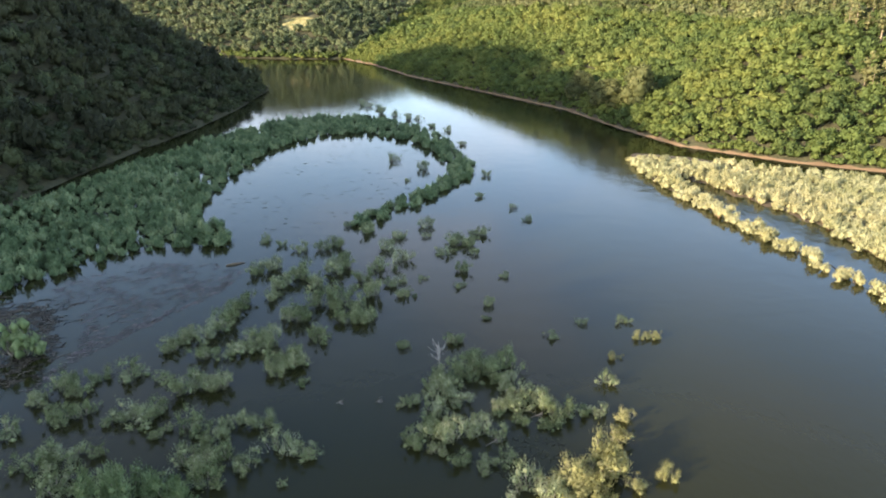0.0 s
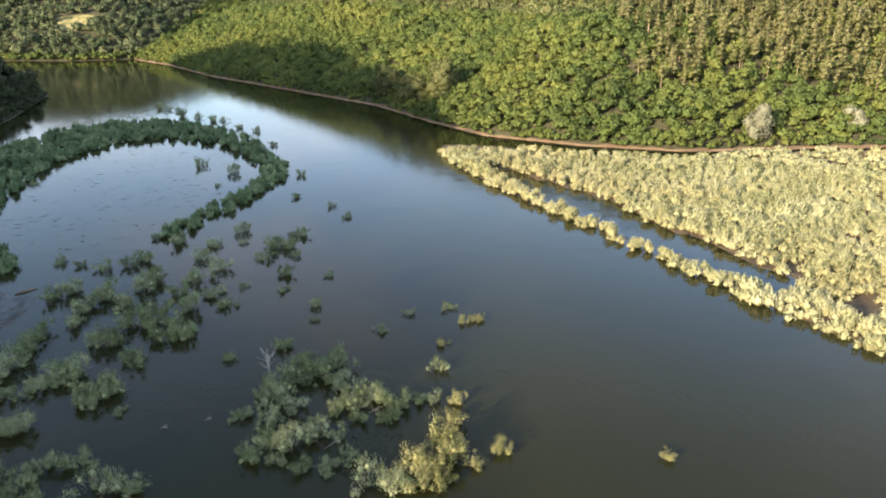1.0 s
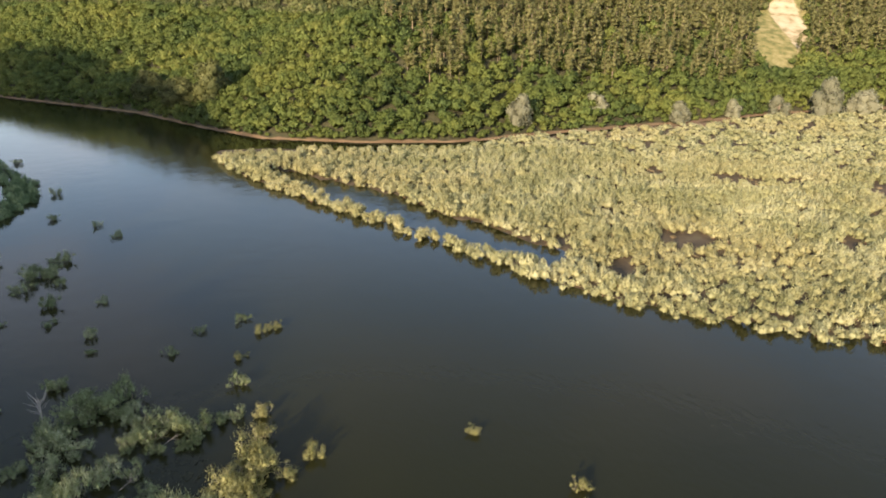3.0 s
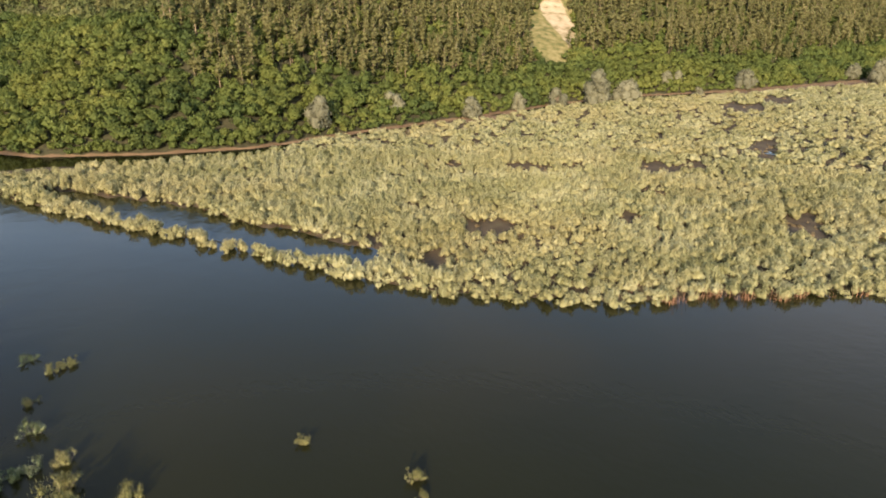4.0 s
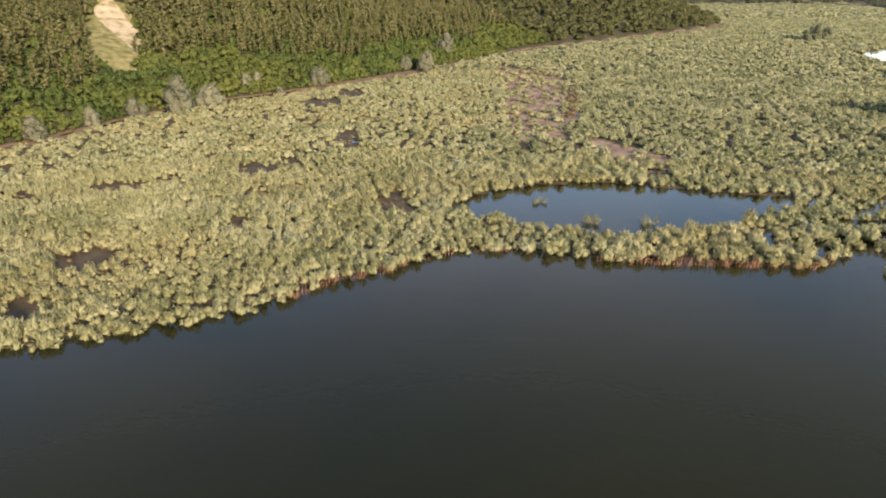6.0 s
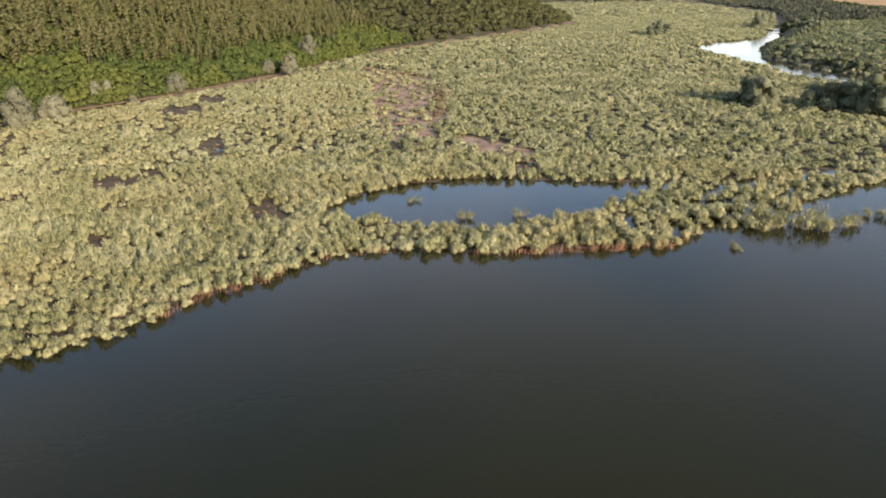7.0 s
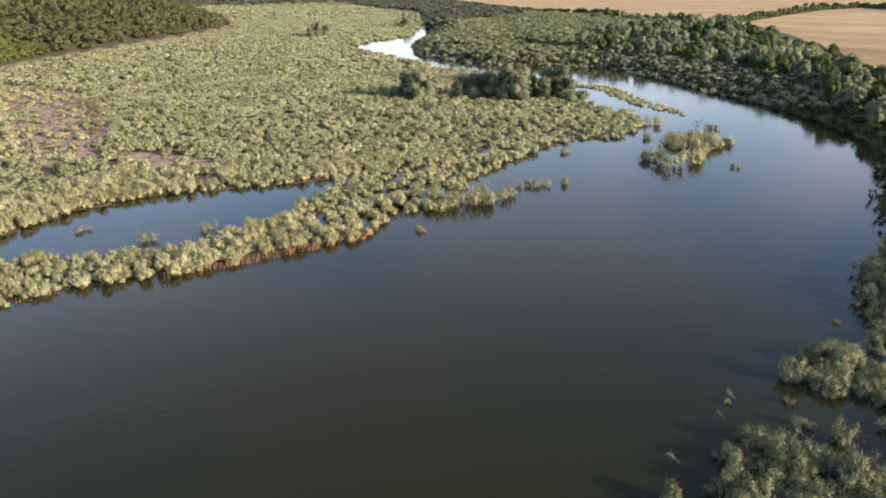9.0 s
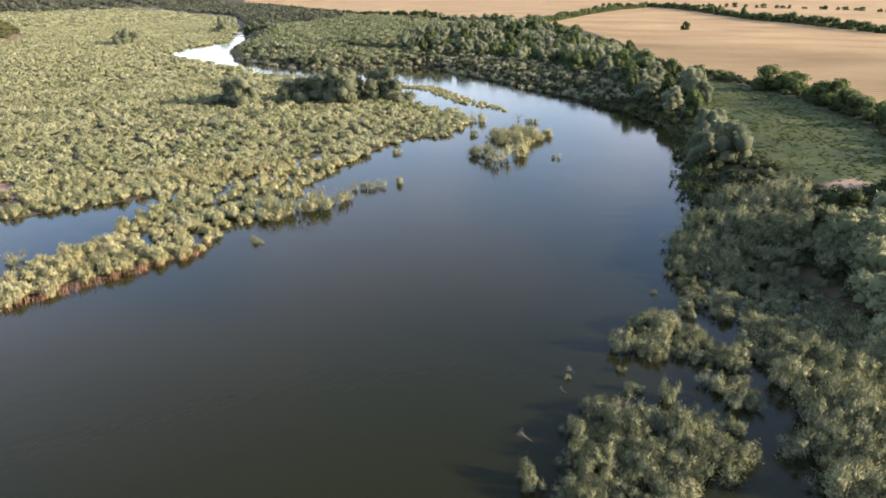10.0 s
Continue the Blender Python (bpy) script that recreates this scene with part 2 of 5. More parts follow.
def ground_material():
    m, t, p = material("valley_ground")

    def attr(name):
        a = t.nodes.new("ShaderNodeAttribute")
        a.attribute_name = name
        return a.outputs["Fac"]
    fine = noise_node(t, 0.9, 5.0)
    mid = noise_node(t, 0.11, 4.0)
    # woodland floor, its colour darkened for the shade beneath the trees
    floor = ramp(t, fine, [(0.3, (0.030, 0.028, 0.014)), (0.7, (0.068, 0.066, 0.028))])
    soil = ramp(t, mid, [(0.3, (0.105, 0.070, 0.038)), (0.7, (0.225, 0.150, 0.082))])
    # brown marsh mud, deepened to show the shade in the thicket's gaps
    marsh = ramp(t, noise_node(t, 0.25, 5.0), [(0.3, (0.035, 0.027, 0.016)), (0.55, (0.085, 0.062, 0.034)), (0.75, (0.10, 0.088, 0.042))])
    mead = ramp(t, math_node(t, 'ADD', math_node(t, 'MULTIPLY', noise_node(t, 0.06, 4.0), 0.6), math_node(t, 'MULTIPLY', fine, 0.4)),
                [(0.36, (0.016, 0.030, 0.005)), (0.5, (0.042, 0.060, 0.009)), (0.64, (0.095, 0.100, 0.022))])
    co = t.nodes.new("ShaderNodeTexCoord")
    mp = t.nodes.new("ShaderNodeMapping")
    mp.inputs["Rotation"].default_value = (0, 0, radians(-40))
    t.links.new(co.outputs["Object"], mp.inputs["Vector"])
    wv = t.nodes.new("ShaderNodeTexWave")
    wv.bands_direction = 'Y'
    wv.inputs["Scale"].default_value = 0.075
    wv.inputs["Distortion"].default_value = 5.0
    wv.inputs["Detail"].default_value = 3.0
    wv.inputs["Detail Scale"].default_value = 0.25
    t.links.new(mp.outputs["Vector"], wv.inputs["Vector"])
    rows = math_node(t, 'ADD', math_node(t, 'MULTIPLY', wv.outputs["Fac"], 0.2), math_node(t, 'MULTIPLY', noise_node(t, 0.012, 5.0, stretch=((1, 2.5, 1), -40)), 0.8))
    wheat = ramp(t, rows, [(0.28, (0.200, 0.122, 0.043)), (0.5, (0.335, 0.215, 0.085)), (0.74, (0.455, 0.310, 0.138))])
    sand = ramp(t, noise_node(t, 0.2, 4.0, stretch=((1, 1, 0.3), 0)), [(0.35, (0.20, 0.165, 0.08)), (0.5, (0.38, 0.31, 0.19)), (0.7, (0.46, 0.39, 0.27))])
    steep = ramp(t, noise_node(t, 0.3, 5.0), [(0.35, (0.10, 0.105, 0.03)), (0.55, (0.21, 0.185, 0.07)), (0.75, (0.30, 0.25, 0.12))])
    silt = ramp(t, noise_node(t, 0.15, 5.0), [(0.35, (0.18, 0.122, 0.082)), (0.55, (0.31, 0.212, 0.142)), (0.75, (0.25, 0.195, 0.10))])
    weed = ramp(t, noise_node(t, 0.55, 6.0, stretch=((0.45, 1.8, 1), -38), rough=0.7), [(0.35, (0.016, 0.013, 0.009)), (0.52, (0.05, 0.038, 0.026)), (0.68, (0.115, 0.09, 0.060))])
    edge = math_node(t, 'MULTIPLY', math_node(t, 'SUBTRACT', mid, 0.5), 4.0)
    col = marsh
    col = mix(t, span(t, math_node(t, 'ADD', attr("hill"), edge), -10.0, -7.0), col, soil)
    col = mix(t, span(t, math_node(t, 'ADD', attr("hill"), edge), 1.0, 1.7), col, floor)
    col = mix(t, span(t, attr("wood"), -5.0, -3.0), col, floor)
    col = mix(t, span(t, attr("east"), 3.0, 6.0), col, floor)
    col = mix(t, span(t, math_node(t, 'ADD', attr("meadow"), edge), -1.0, 2.0), col, mead)
    col = mix(t, span(t, attr("wheat"), -0.5, 0.5), col, wheat)
    col = mix(t, span(t, math_node(t, 'ADD', attr("scar"), edge), -1.0, 1.5), col, steep)
    col = mix(t, span(t, math_node(t, 'ADD', attr("sand"), edge), -0.8, 0.6), col, sand)
    col = mix(t, span(t, math_node(t, 'ADD', attr("silt"), edge), -1.5, 1.5), col, silt)
    col = mix(t, span(t, attr("mud"), -1.5, 1.5), col, weed)
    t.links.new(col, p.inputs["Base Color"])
    damp = t.nodes.new("ShaderNodeMapRange")
    t.links.new(attr("mud"), damp.inputs["Value"])
    damp.inputs["From Min"].default_value, damp.inputs["From Max"].default_value = -1.0, 1.0
    damp.inputs["To Min"].default_value, damp.inputs["To Max"].default_value = 0.92, 0.8
    t.links.new(damp.outputs["Result"], p.inputs["Roughness"])
    p.inputs["Specular IOR Level"].default_value = 0.3
    bump(t, p, fine, 0.25, 0.2)
    return m


GROUND = ground_material()


# ---------------------------------------------------------------- plan of the valley
HILL_NORTH = [(-45, 463), (-20, 400), (20, 330), (48, 280), (60, 240), (71, 211), (94, 189), (119, 174), (160, 168),
              (205, 158), (250, 151), (291, 138), (340, 110), (430, 71), (505, 45), (596, 15), (695, -52), (807, -122),
              (930, -190), (1060, -246), (1180, -235), (1500, 50), (4500, 900), (4500, 4500), (300, 4500), (60, 1200),
              (0, 800), (-42, 620), (-70, 505)]
HILL_FAR = [(-78, 505), (-104, 506), (-143, 517), (-250, 540), (-500, 560), (-900, 700), (-2200, 900), (-2200, 4500),
            (900, 4500), (500, 1500), (200, 900), (40, 620), (-58, 514)]
HILL_WEST = [(-125, -182), (-112, 0), (-104, 90), (-98, 149), (-96, 172), (-92, 208), (-87, 236), (-83, 283), (-84, 344),
             (-110, 385), (-200, 430), (-500, 470), (-4500, 600), (-4500, -4500), (-400, -4500), (-140, -900)]
MARSH = [(52, 205), (52, 176), (54, 157), (60, 129), (66, 104), (70, 86), (75, 66), (80, 57), (90, 41), (103, 33),
         (108, 26), (117, 18), (122, 9), (122, 0), (119, -14), (120, -30), (121, -47), (128, -56), (129, -66), (136, -77),
         (160, -107), (172, -137), (169, -158), (182, -182), (197, -192), (242, -194), (290, -222), (316, -228),
         (380, -212), (479, -222), (578, -230), (646, -277), (690, -339), (965, -498), (1400, -700), (4500, -1500),
         (4500, 900), (1500, 50), (1060, -246), (695, -52), (505, 45), (340, 110), (205, 158), (140, 168), (112, 166),
         (88, 178), (70, 196)]
CHANNEL = [(58, 178), (63, 168), (66, 157), (70, 148), (74.5, 134), (75, 119), (78, 110), (80, 101), (81, 94), (82, 84), (77, 81),
           (74.5, 89), (70.5, 97), (67.5, 109), (64.5, 127), (62, 140), (59.5, 158)]
POND = [(149, 19), (160, 11), (169, 0), (174, -18), (168, -42), (167, -60), (155, -52), (142, -41), (136, -26), (131, -16),
        (138, 1), (142, 12)]
SPIT = [(-98, 125), (-95, 150), (-90, 168), (-84, 196), (-74, 224), (-61, 251), (-47, 265), (-28, 264), (-8, 241),
        (2, 217), (5, 193), (0, 190), (-3, 206), (-11, 220), (-25, 233), (-42, 229), (-52, 208), (-55, 176), (-53, 145),
        (-40, 128), (-41, 124), (-52, 122), (-61, 118), (-65, 110), (-72, 101), (-110, 85)]
SPIT_ARM = [(2, 195), (7, 190), (8, 181), (7, 174), (0, 160), (-10, 145), (-16, 133), (-19, 137), (-12, 151), (-4, 163), (1, 176)]
SPIT_RIVER = [(290, -230), (266, -239), (217, -218), (190, -211), (187, -206), (218, -210), (264, -229), (288, -221)]
MUDFLAT = [(-110, 86), (-70, 101), (-62, 101), (-57, 99), (-52.5, 90.5), (-50, 82.5), (-50, 77), (-50.5, 73), (-54, 67), (-75, 50), (-112, 40)]
WEED_FLAT = [(-52.3, 70), (-49.5, 74), (-48.5, 79), (-45, 85.3), (-40.5, 94.2), (-35.5, 102.7), (-34, 111), (-40.4, 115.3), (-52.4, 115.5),
             (-58.6, 110.8), (-64, 107), (-62, 99.8), (-56, 96), (-51, 90), (-49, 82), (-50, 75)]
TRACK = [(48.6, -148.3), (52, -158.5), (49, -166), (45, -164), (43, -152)]
EAST = [(965, -512), (693, -372), (596, -302), (482, -246), (393, -250), (360, -284), (337, -301), (268, -280),
        (197, -256), (156, -239), (120, -216), (92, -176), (83, -158), (66, -136), (56, -122), (42, -112), (28, -104),
        (12, -95), (-15, -88), (-60, -84), (-135, -90), (-140, -900), (-400, -4500), (4500, -4500), (4500, -1520),
        (1400, -714)]
MEADOW = [(160, -291), (148, -306), (105, -272), (66, -232), (45, -190), (36, -168), (44, -158), (60, -158), (84, -186),
          (120, -235)]
MEADOW_FAR = [(470, -440), (330, -420), (300, -405), (360, -400)]
WHEAT = [(2600, -1350), (900, -655), (487, -553), (410, -526), (264, -402), (184, -332), (146, -313), (105, -279),
         (62, -235), (20, -175), (-135, -130), (-139, -900), (-390, -4500), (4400, -4400)]
MUD_EAST = [(427, 26), (460, 30), (425, 0), (384, -17), (320, -18), (258, -14), (226, -8), (214, -2), (222, 6), (262, 14), (345, 17)]
MUD_POND = [(235, -15), (218, -28), (204, -39), (189, -36), (186, -28), (199, -24), (205, -16)]
# gaps in the thicket: centre, half width, half depth seen from the lake
GAPS = [(152, 100, 8, 7), (160, 91, 5, 6), (174, 74, 8, 8), (183, 66, 4, 6), (213, 60, 5, 15), (106, 77, 7, 6), (150, 64, 4, 7), (147, 31, 5, 7),
        (83, 73, 3.2, 4), (79, 87, 3, 4), (86, 90, 3, 4), (222, 62, 4, 10), (290, 92, 12, 12), (318, 86, 10, 14), (142, 117, 3, 5), (128, 60, 3, 5), (184, -31, 6, 8), (150, 31, 3, 9)]
# shallow pools in the gaps: centre, radius
POOLS = [(214, 57, 2.8), (250, 2, 3.2), (189, -32, 3.0), (80, 87, 2.6)]
# flooded fringe of the marsh where the bushes stand apart
FRINGE = [(122, -44), (121, -50), (128, -58), (130, -70), (137, -80), (150, -96), (163, -110), (168, -118), (178, -112), (172, -92), (170, -74), (168, -56), (150, -52), (138, -40)]
SCAR = [(268, 170), (283, 166), (318, 184), (348, 206), (342, 222), (316, 212), (280, 190)]
SAND = [(328, 215), (349, 217), (320, 186), (299, 173), (309, 190)]
SCAR_FAR = [(-124, 555), (-104, 552), (-100, 575), (-126, 580)]
WOOD_EAST = [(68, -139), (84, -161), (94, -180), (121, -219), (157, -243), (198, -260), (268, -284), (337, -305),
             (400, -330), (450, -395), (420, -505), (300, -412), (215, -345), (172, -296), (138, -262), (102, -212),
             (84, -186), (66, -156)]
WOOD_FLOODPLAIN = [(338, -303), (361, -285), (394, -251), (482, -247), (595, -303), (692, -373), (960, -512), (1380, -706),
                   (2400, -1180), (2000, -1090), (900, -640), (500, -545), (430, -500), (455, -395), (410, -335)]


def edges(poly):
    return zip(poly, poly[1:] + poly[:1])


def signed(px, py, poly):
    """Metres inside (+) or outside (-) the outline."""
    best = np.full(px.shape, 1e12)
    odd = np.zeros(px.shape, bool)
    for (ax, ay), (bx, by) in edges(poly):
        dx, dy = bx - ax, by - ay
        k = np.clip(((px - ax) * dx + (py - ay) * dy) / (dx * dx + dy * dy), 0, 1)
        best = np.minimum(best, (px - ax - k * dx) ** 2 + (py - ay - k * dy) ** 2)
        if dy:
            odd ^= ((ay > py) != (by > py)) & (px < ax + (py - ay) * dx / dy)
    return np.where(odd, 1, -1) * np.sqrt(best)


def roll_of(x, y, s):
    return np.sin(x / s + 0.7) * np.cos(y / (1.3 * s) - 0.4) + 0.5 * np.sin((x + y) / (0.47 * s) + 2.0)


def hillside(d, slope, top):
    d = np.maximum(d, 0)
    return np.where(d > 0, top * np.tanh(slope * d / top) - 0.9 * np.minimum(d, 3) * slope * np.exp(-d / 3), 0)


RIDGE = 20.5      # metres that the west ridge rises over its shoulders


def ground(x, y):
    """Height of the ground sheet."""
    x, y = np.asarray(x, float), np.asarray(y, float)
    h = np.full(x.shape, -1.3) + 0.1 * roll_of(x, y, 9)
    for poly, slope, top in ((HILL_NORTH, 0.46, 150.0), (HILL_FAR, 0.36, 130.0), (HILL_WEST, 0.60, 150.0)):
        d = signed(x, y, poly)
        lift = hillside(d, slope, top) + (RIDGE * np.exp(-((y - 60) / 72) ** 2) * np.clip(d / 160, 0, 1) if poly is HILL_WEST else 0)
        if poly is HILL_WEST:
            lift = lift * (1 - 0.05 * np.exp(-((y + 178) / 22) ** 2)) + (7 * np.exp(-((y - 120) / 34) ** 2) + 5.5 * np.exp(-((y - 80) / 65) ** 2)) * np.clip((d - 120) / 60, 0, 1)
        lift = lift * (1 + 0.07 * roll_of(x, y, 41) * np.clip(d / 40, 0, 1))
        h = np.maximum(h, np.where(d > -6, np.where(d > 0, lift, d * 0.25), -9))
    d = signed(x, y, MARSH)
    dry = np.clip((x - 280) / 120, 0, 1)
    wet = np.minimum(0.12 + 0.2 * dry, d * 0.06 - 0.05) + 0.05 * roll_of(x, y, 13)
    for flat in (MUD_EAST, MUD_POND):
        wet = np.maximum(wet, np.minimum(0.22, signed(x, y, flat) * 0.1) + 0.1 * roll_of(x, y, 6))
    wet = wet - 0.3 * np.clip(signed(x, y, FRINGE) / 4, 0, 1)
    for px, py, pr in POOLS:
        wet = np.minimum(wet, (np.hypot(x - px, y - py) - pr) * 0.12)
    for pool in (CHANNEL, POND):
        wet = np.minimum(wet, np.clip(-signed(x, y, pool) * 0.3, -1.0, 1))
    h = np.maximum(h, np.where(d > -5, wet, -9))
    for poly, rise in ((SPIT, -0.10), (SPIT_ARM, -0.15), (SPIT_RIVER, -0.1)):
        h = np.maximum(h, np.minimum(rise, signed(x, y, poly) * 0.2))
    d = signed(x, y, MUDFLAT)
    h = np.maximum(
        h, np.where(d > -4, np.minimum(-0.05, d * 0.05 - 0.06), -9))
    d = signed(x, y, EAST)
    k = np.clip((d - 60) / 110, 0, 1)
    up = 5.5 * (1 - np.exp(-np.maximum(d, 0) / 11)) + 8 * k * k * (3 - 2 * k) + np.minimum(0.013 * np.maximum(d - 200, 0), 26)
    h = np.maximum(h, np.where(d > -6, np.where(d > 0, up, d * 0.3), -9))
    k = np.clip((np.hypot(x, y) - 2500) / 1500, 0, 1) * np.clip((x - 1200) / 800, 0, 1)
    return h + 75 * k * k * (3 - 2 * k)


def axis(lo, hi, step, far):
    """Even steps from lo to hi, then growing steps out to +-far."""
    mid = list(np.arange(lo, hi + step, step))
    grow, up = step, []
    v = mid[-1]
    while v < far:
        grow *= 1.16
        v += grow
        up.append(v)
    grow, down, v = step, [], mid[0]
    while v > -far:
        grow *= 1.16
        v -= grow
        down.append(v)
    return np.array(down[::-1] + mid + up)


def mesh_of(name, verts, quads=None, tris=None, quad_mat=None, tri_mat=None, smooth=False, normals=None, tones=None):
    """A mesh from arrays of corners, four-sided and three-sided faces."""
    me = bpy.data.meshes.new(name)
    quads = np.zeros((0, 4), np.int32) if quads is None else quads
    tris = np.zeros((0, 3), np.int32) if tris is None else tris
    nq, nt = len(quads), len(tris)
    me.vertices.add(len(verts))
    me.vertices.foreach_set("co", np.ascontiguousarray(verts, np.float32).ravel())
    me.loops.add(nq * 4 + nt * 3)
    me.loops.foreach_set("vertex_index", np.concatenate([quads.ravel(), tris.ravel()]).astype(np.int32))
    me.polygons.add(nq + nt)
    start = np.concatenate([np.arange(nq) * 4, nq * 4 + np.arange(nt) * 3]).astype(np.int32)
    me.polygons.foreach_set("loop_start", start)
    mats = np.concatenate([np.zeros(nq, np.int32) if quad_mat is None else quad_mat,
                           np.zeros(nt, np.int32) if tri_mat is None else tri_mat]).astype(np.int32)
    me.polygons.foreach_set("material_index", mats)
    me.polygons.foreach_set("use_smooth", np.full(nq + nt, smooth))
    me.update(calc_edges=True)
    if normals is not None:
        me.attributes.new("custom_normal", 'FLOAT_VECTOR', 'POINT').data.foreach_set("vector", np.ascontiguousarray(normals, np.float32).ravel())
    if tones is not None:
        me.attributes.new("tone", 'FLOAT', 'POINT').data.foreach_set("value", np.ascontiguousarray(tones, np.float32))
    return me


def build_ground():
    xs, ys = axis(-160, 480, 3.6, 4400), axis(-420, 560, 3.6, 4400)
    gx, gy = np.meshgrid(xs, ys)
    x, y = gx.ravel(), gy.ravel()
    z = ground(x, y)
    n, w = len(xs), len(ys)
    i = (np.arange(w - 1)[:, None] * n + np.arange(n - 1)[None, :]).ravel()
    me = mesh_of("ground", np.stack([x, y, z], 1), np.stack([i, i + 1, i + n + 1, i + n], 1), smooth=True)
    hill = np.maximum(signed(x, y, HILL_FAR), signed(x, y, HILL_WEST))
    for name, v in (("hill", signed(x, y, HILL_NORTH)), ("wood", hill), ("east", signed(x, y, EAST)), ("wheat", signed(x, y, WHEAT)),
                    ("meadow", np.maximum(signed(x, y, MEADOW), signed(x, y, MEADOW_FAR))),
                    ("scar", np.maximum(signed(x, y, SCAR), signed(x, y, SCAR_FAR))), ("mud", signed(x, y, MUDFLAT)),
                    ("sand", signed(x, y, SAND)),
                    ("silt", np.maximum.reduce([signed(x, y, MUD_EAST), signed(x, y, MUD_POND), signed(x, y, TRACK)]))):
        me.attributes.new(name, 'FLOAT', 'POINT').data.foreach_set("value", v.astype(np.float32))
    me.materials.append(GROUND)
    return tagged(new("ground", me), "valley floor of mud, meadow, wheat stubble and wooded slopes", "ground", kind="structure")


build_ground()

me = mesh_of("water", np.array([(-4400, -4400, 0), (4400, -4400, 0), (4400, 4400, 0), (-4400, 4400, 0)]), np.array([(0, 1, 2, 3)]))
me.materials.append(WATER)
tagged(new("water", me), "still murky green-brown reservoir water with faint ripples", "lake water", kind="structure")


# ---------------------------------------------------------------- plants
def ico(level):
    bm = bmesh.new()
    bmesh.ops.create_icosphere(bm, subdivisions=level, radius=1.0)
    v = np.array([p.co[:] for p in bm.verts])
    f = np.array([[c.index for c in q.verts] for q in bm.faces], np.int32)
    bm.free()
    return v, f


BALL = {0: (np.array([(1, 0, 0), (0, 1, 0), (-1, 0, 0), (0, -1, 0), (0, 0, 1), (0, 0, -1)], float),
            np.array([(0, 1, 4), (1, 2, 4), (2, 3, 4), (3, 0, 4), (1, 0, 5), (2, 1, 5), (3, 2, 5), (0, 3, 5)], np.int32)),
        1: ico(1)}


def unit(v):
    return v / np.maximum(np.linalg.norm(v, axis=-1, keepdims=True), 1e-9)


def soften(v, out, share=0.8):
    """Turns each blade (n, 3, 3) to face outwards and rounds its shading towards that direction."""
    g = unit(np.cross(v[:, 1] - v[:, 0], v[:, 2] - v[:, 0]))
    back = (g * out).sum(1) < 0
    v[back] = v[back][:, ::-1]
    g[back] *= -1
    return np.repeat(unit(g * (1 - share) + out * share), 3, 0)


def sprays(rng, lobes, n, length, width, lift=0.5, loose=0.45, under=-0.35, feather=0.3):
    """n leaf sprays, small three-sided blades, over the skins of the lobes (centre, radii).
    Most lie on the skin like shingles; the feather share stands off it."""
    lobes = np.asarray(lobes, float)
    area = lobes[:, 3] * lobes[:, 4] + lobes[:, 3] * lobes[:, 5]
    pick = rng.choice(len(lobes), n, p=area / area.sum())
    d = unit(rng.normal(size=(n, 3)))
    low = d[:, 2] < under
    d[low, 2] *= -1
    at = lobes[pick, :3] + d * lobes[pick, 3:] * rng.uniform(0.86, 1.08, (n, 1))
    out = unit(d / lobes[pick, 3:])
    face = unit(out + loose * rng.normal(size=(n, 3)))
    way = rng.normal(size=(n, 3)) + np.array([0, 0, lift])
    along = unit(way - (way * face).sum(1, keepdims=True) * face)
    stick = rng.random(n) < feather
    along[stick] = unit(out[stick] * 0.8 + np.array([0, 0, lift]) + 0.5 * rng.normal(size=(stick.sum(), 3)))
    side = unit(np.cross(along, face))
    ln = length * rng.uniform(0.6, 1.4, (n, 1))
    wd = width * rng.uniform(0.6, 1.4, (n, 1))
    v = np.stack([at - along * ln * 0.4 + side * wd, at - along * ln * 0.4 - side * wd, at + along * ln * 0.9 + face * ln * 0.12], 1)
    soft = soften(v, unit(out * np.array([1, 1, 0.45]) + 0.4 * rng.normal(size=(n, 3))))
    tone = np.repeat(rng.random(len(lobes))[pick], 3)
    return v.reshape(-1, 3), np.arange(3 * n, dtype=np.int32).reshape(-1, 3), soft, tone


def hearts(rng, lobes, level=1, size=0.86, rough=0.14):
    """The dense inside of each lobe, toned darker for the shade among the leaves."""
    b, f = BALL[level]
    vs, fs, ns, at = [], [], [], 0
    for lobe in lobes:
        k = 1 + rough * rng.normal(size=(len(b), 1))
        vs.append(np.array(lobe[:3]) + b * k * np.array(lobe[3:]) * size)
        fs.append(f + at)
        ns.append(unit(unit(b / np.array(lobe[3:])) * np.array([1, 1, 0.45]) + 1e-4))
        at += len(b)
    # low tones only: inner shade of the crown goes into the colour
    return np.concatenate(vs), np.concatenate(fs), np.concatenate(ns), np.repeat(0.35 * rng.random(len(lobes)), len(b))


def limb(points, radii, sides=5):
    """A tapered limb along points."""
    vs, fs = [], []
    for p, r in zip(points, radii):
        for k in range(sides):
            a = 2 * math.pi * k / sides
            vs.append((p[0] + r * math.cos(a), p[1] + r * math.sin(a), p[2]))
    for j in range(len(points) - 1):
        for k in range(sides):
            a, b = j * sides + k, j * sides + (k + 1) % sides
            fs.append((a, b, b + sides, a + sides))
    return np.array(vs, float), np.array(fs, np.int32)


def stack(parts):
    """Joins (verts, faces) pairs of one kind of face."""
    at, vs, fs = 0, [], []
    for v, f in parts:
        vs.append(v)
        fs.append(f + at)
        at += len(v)
    return np.concatenate(vs), np.concatenate(fs)


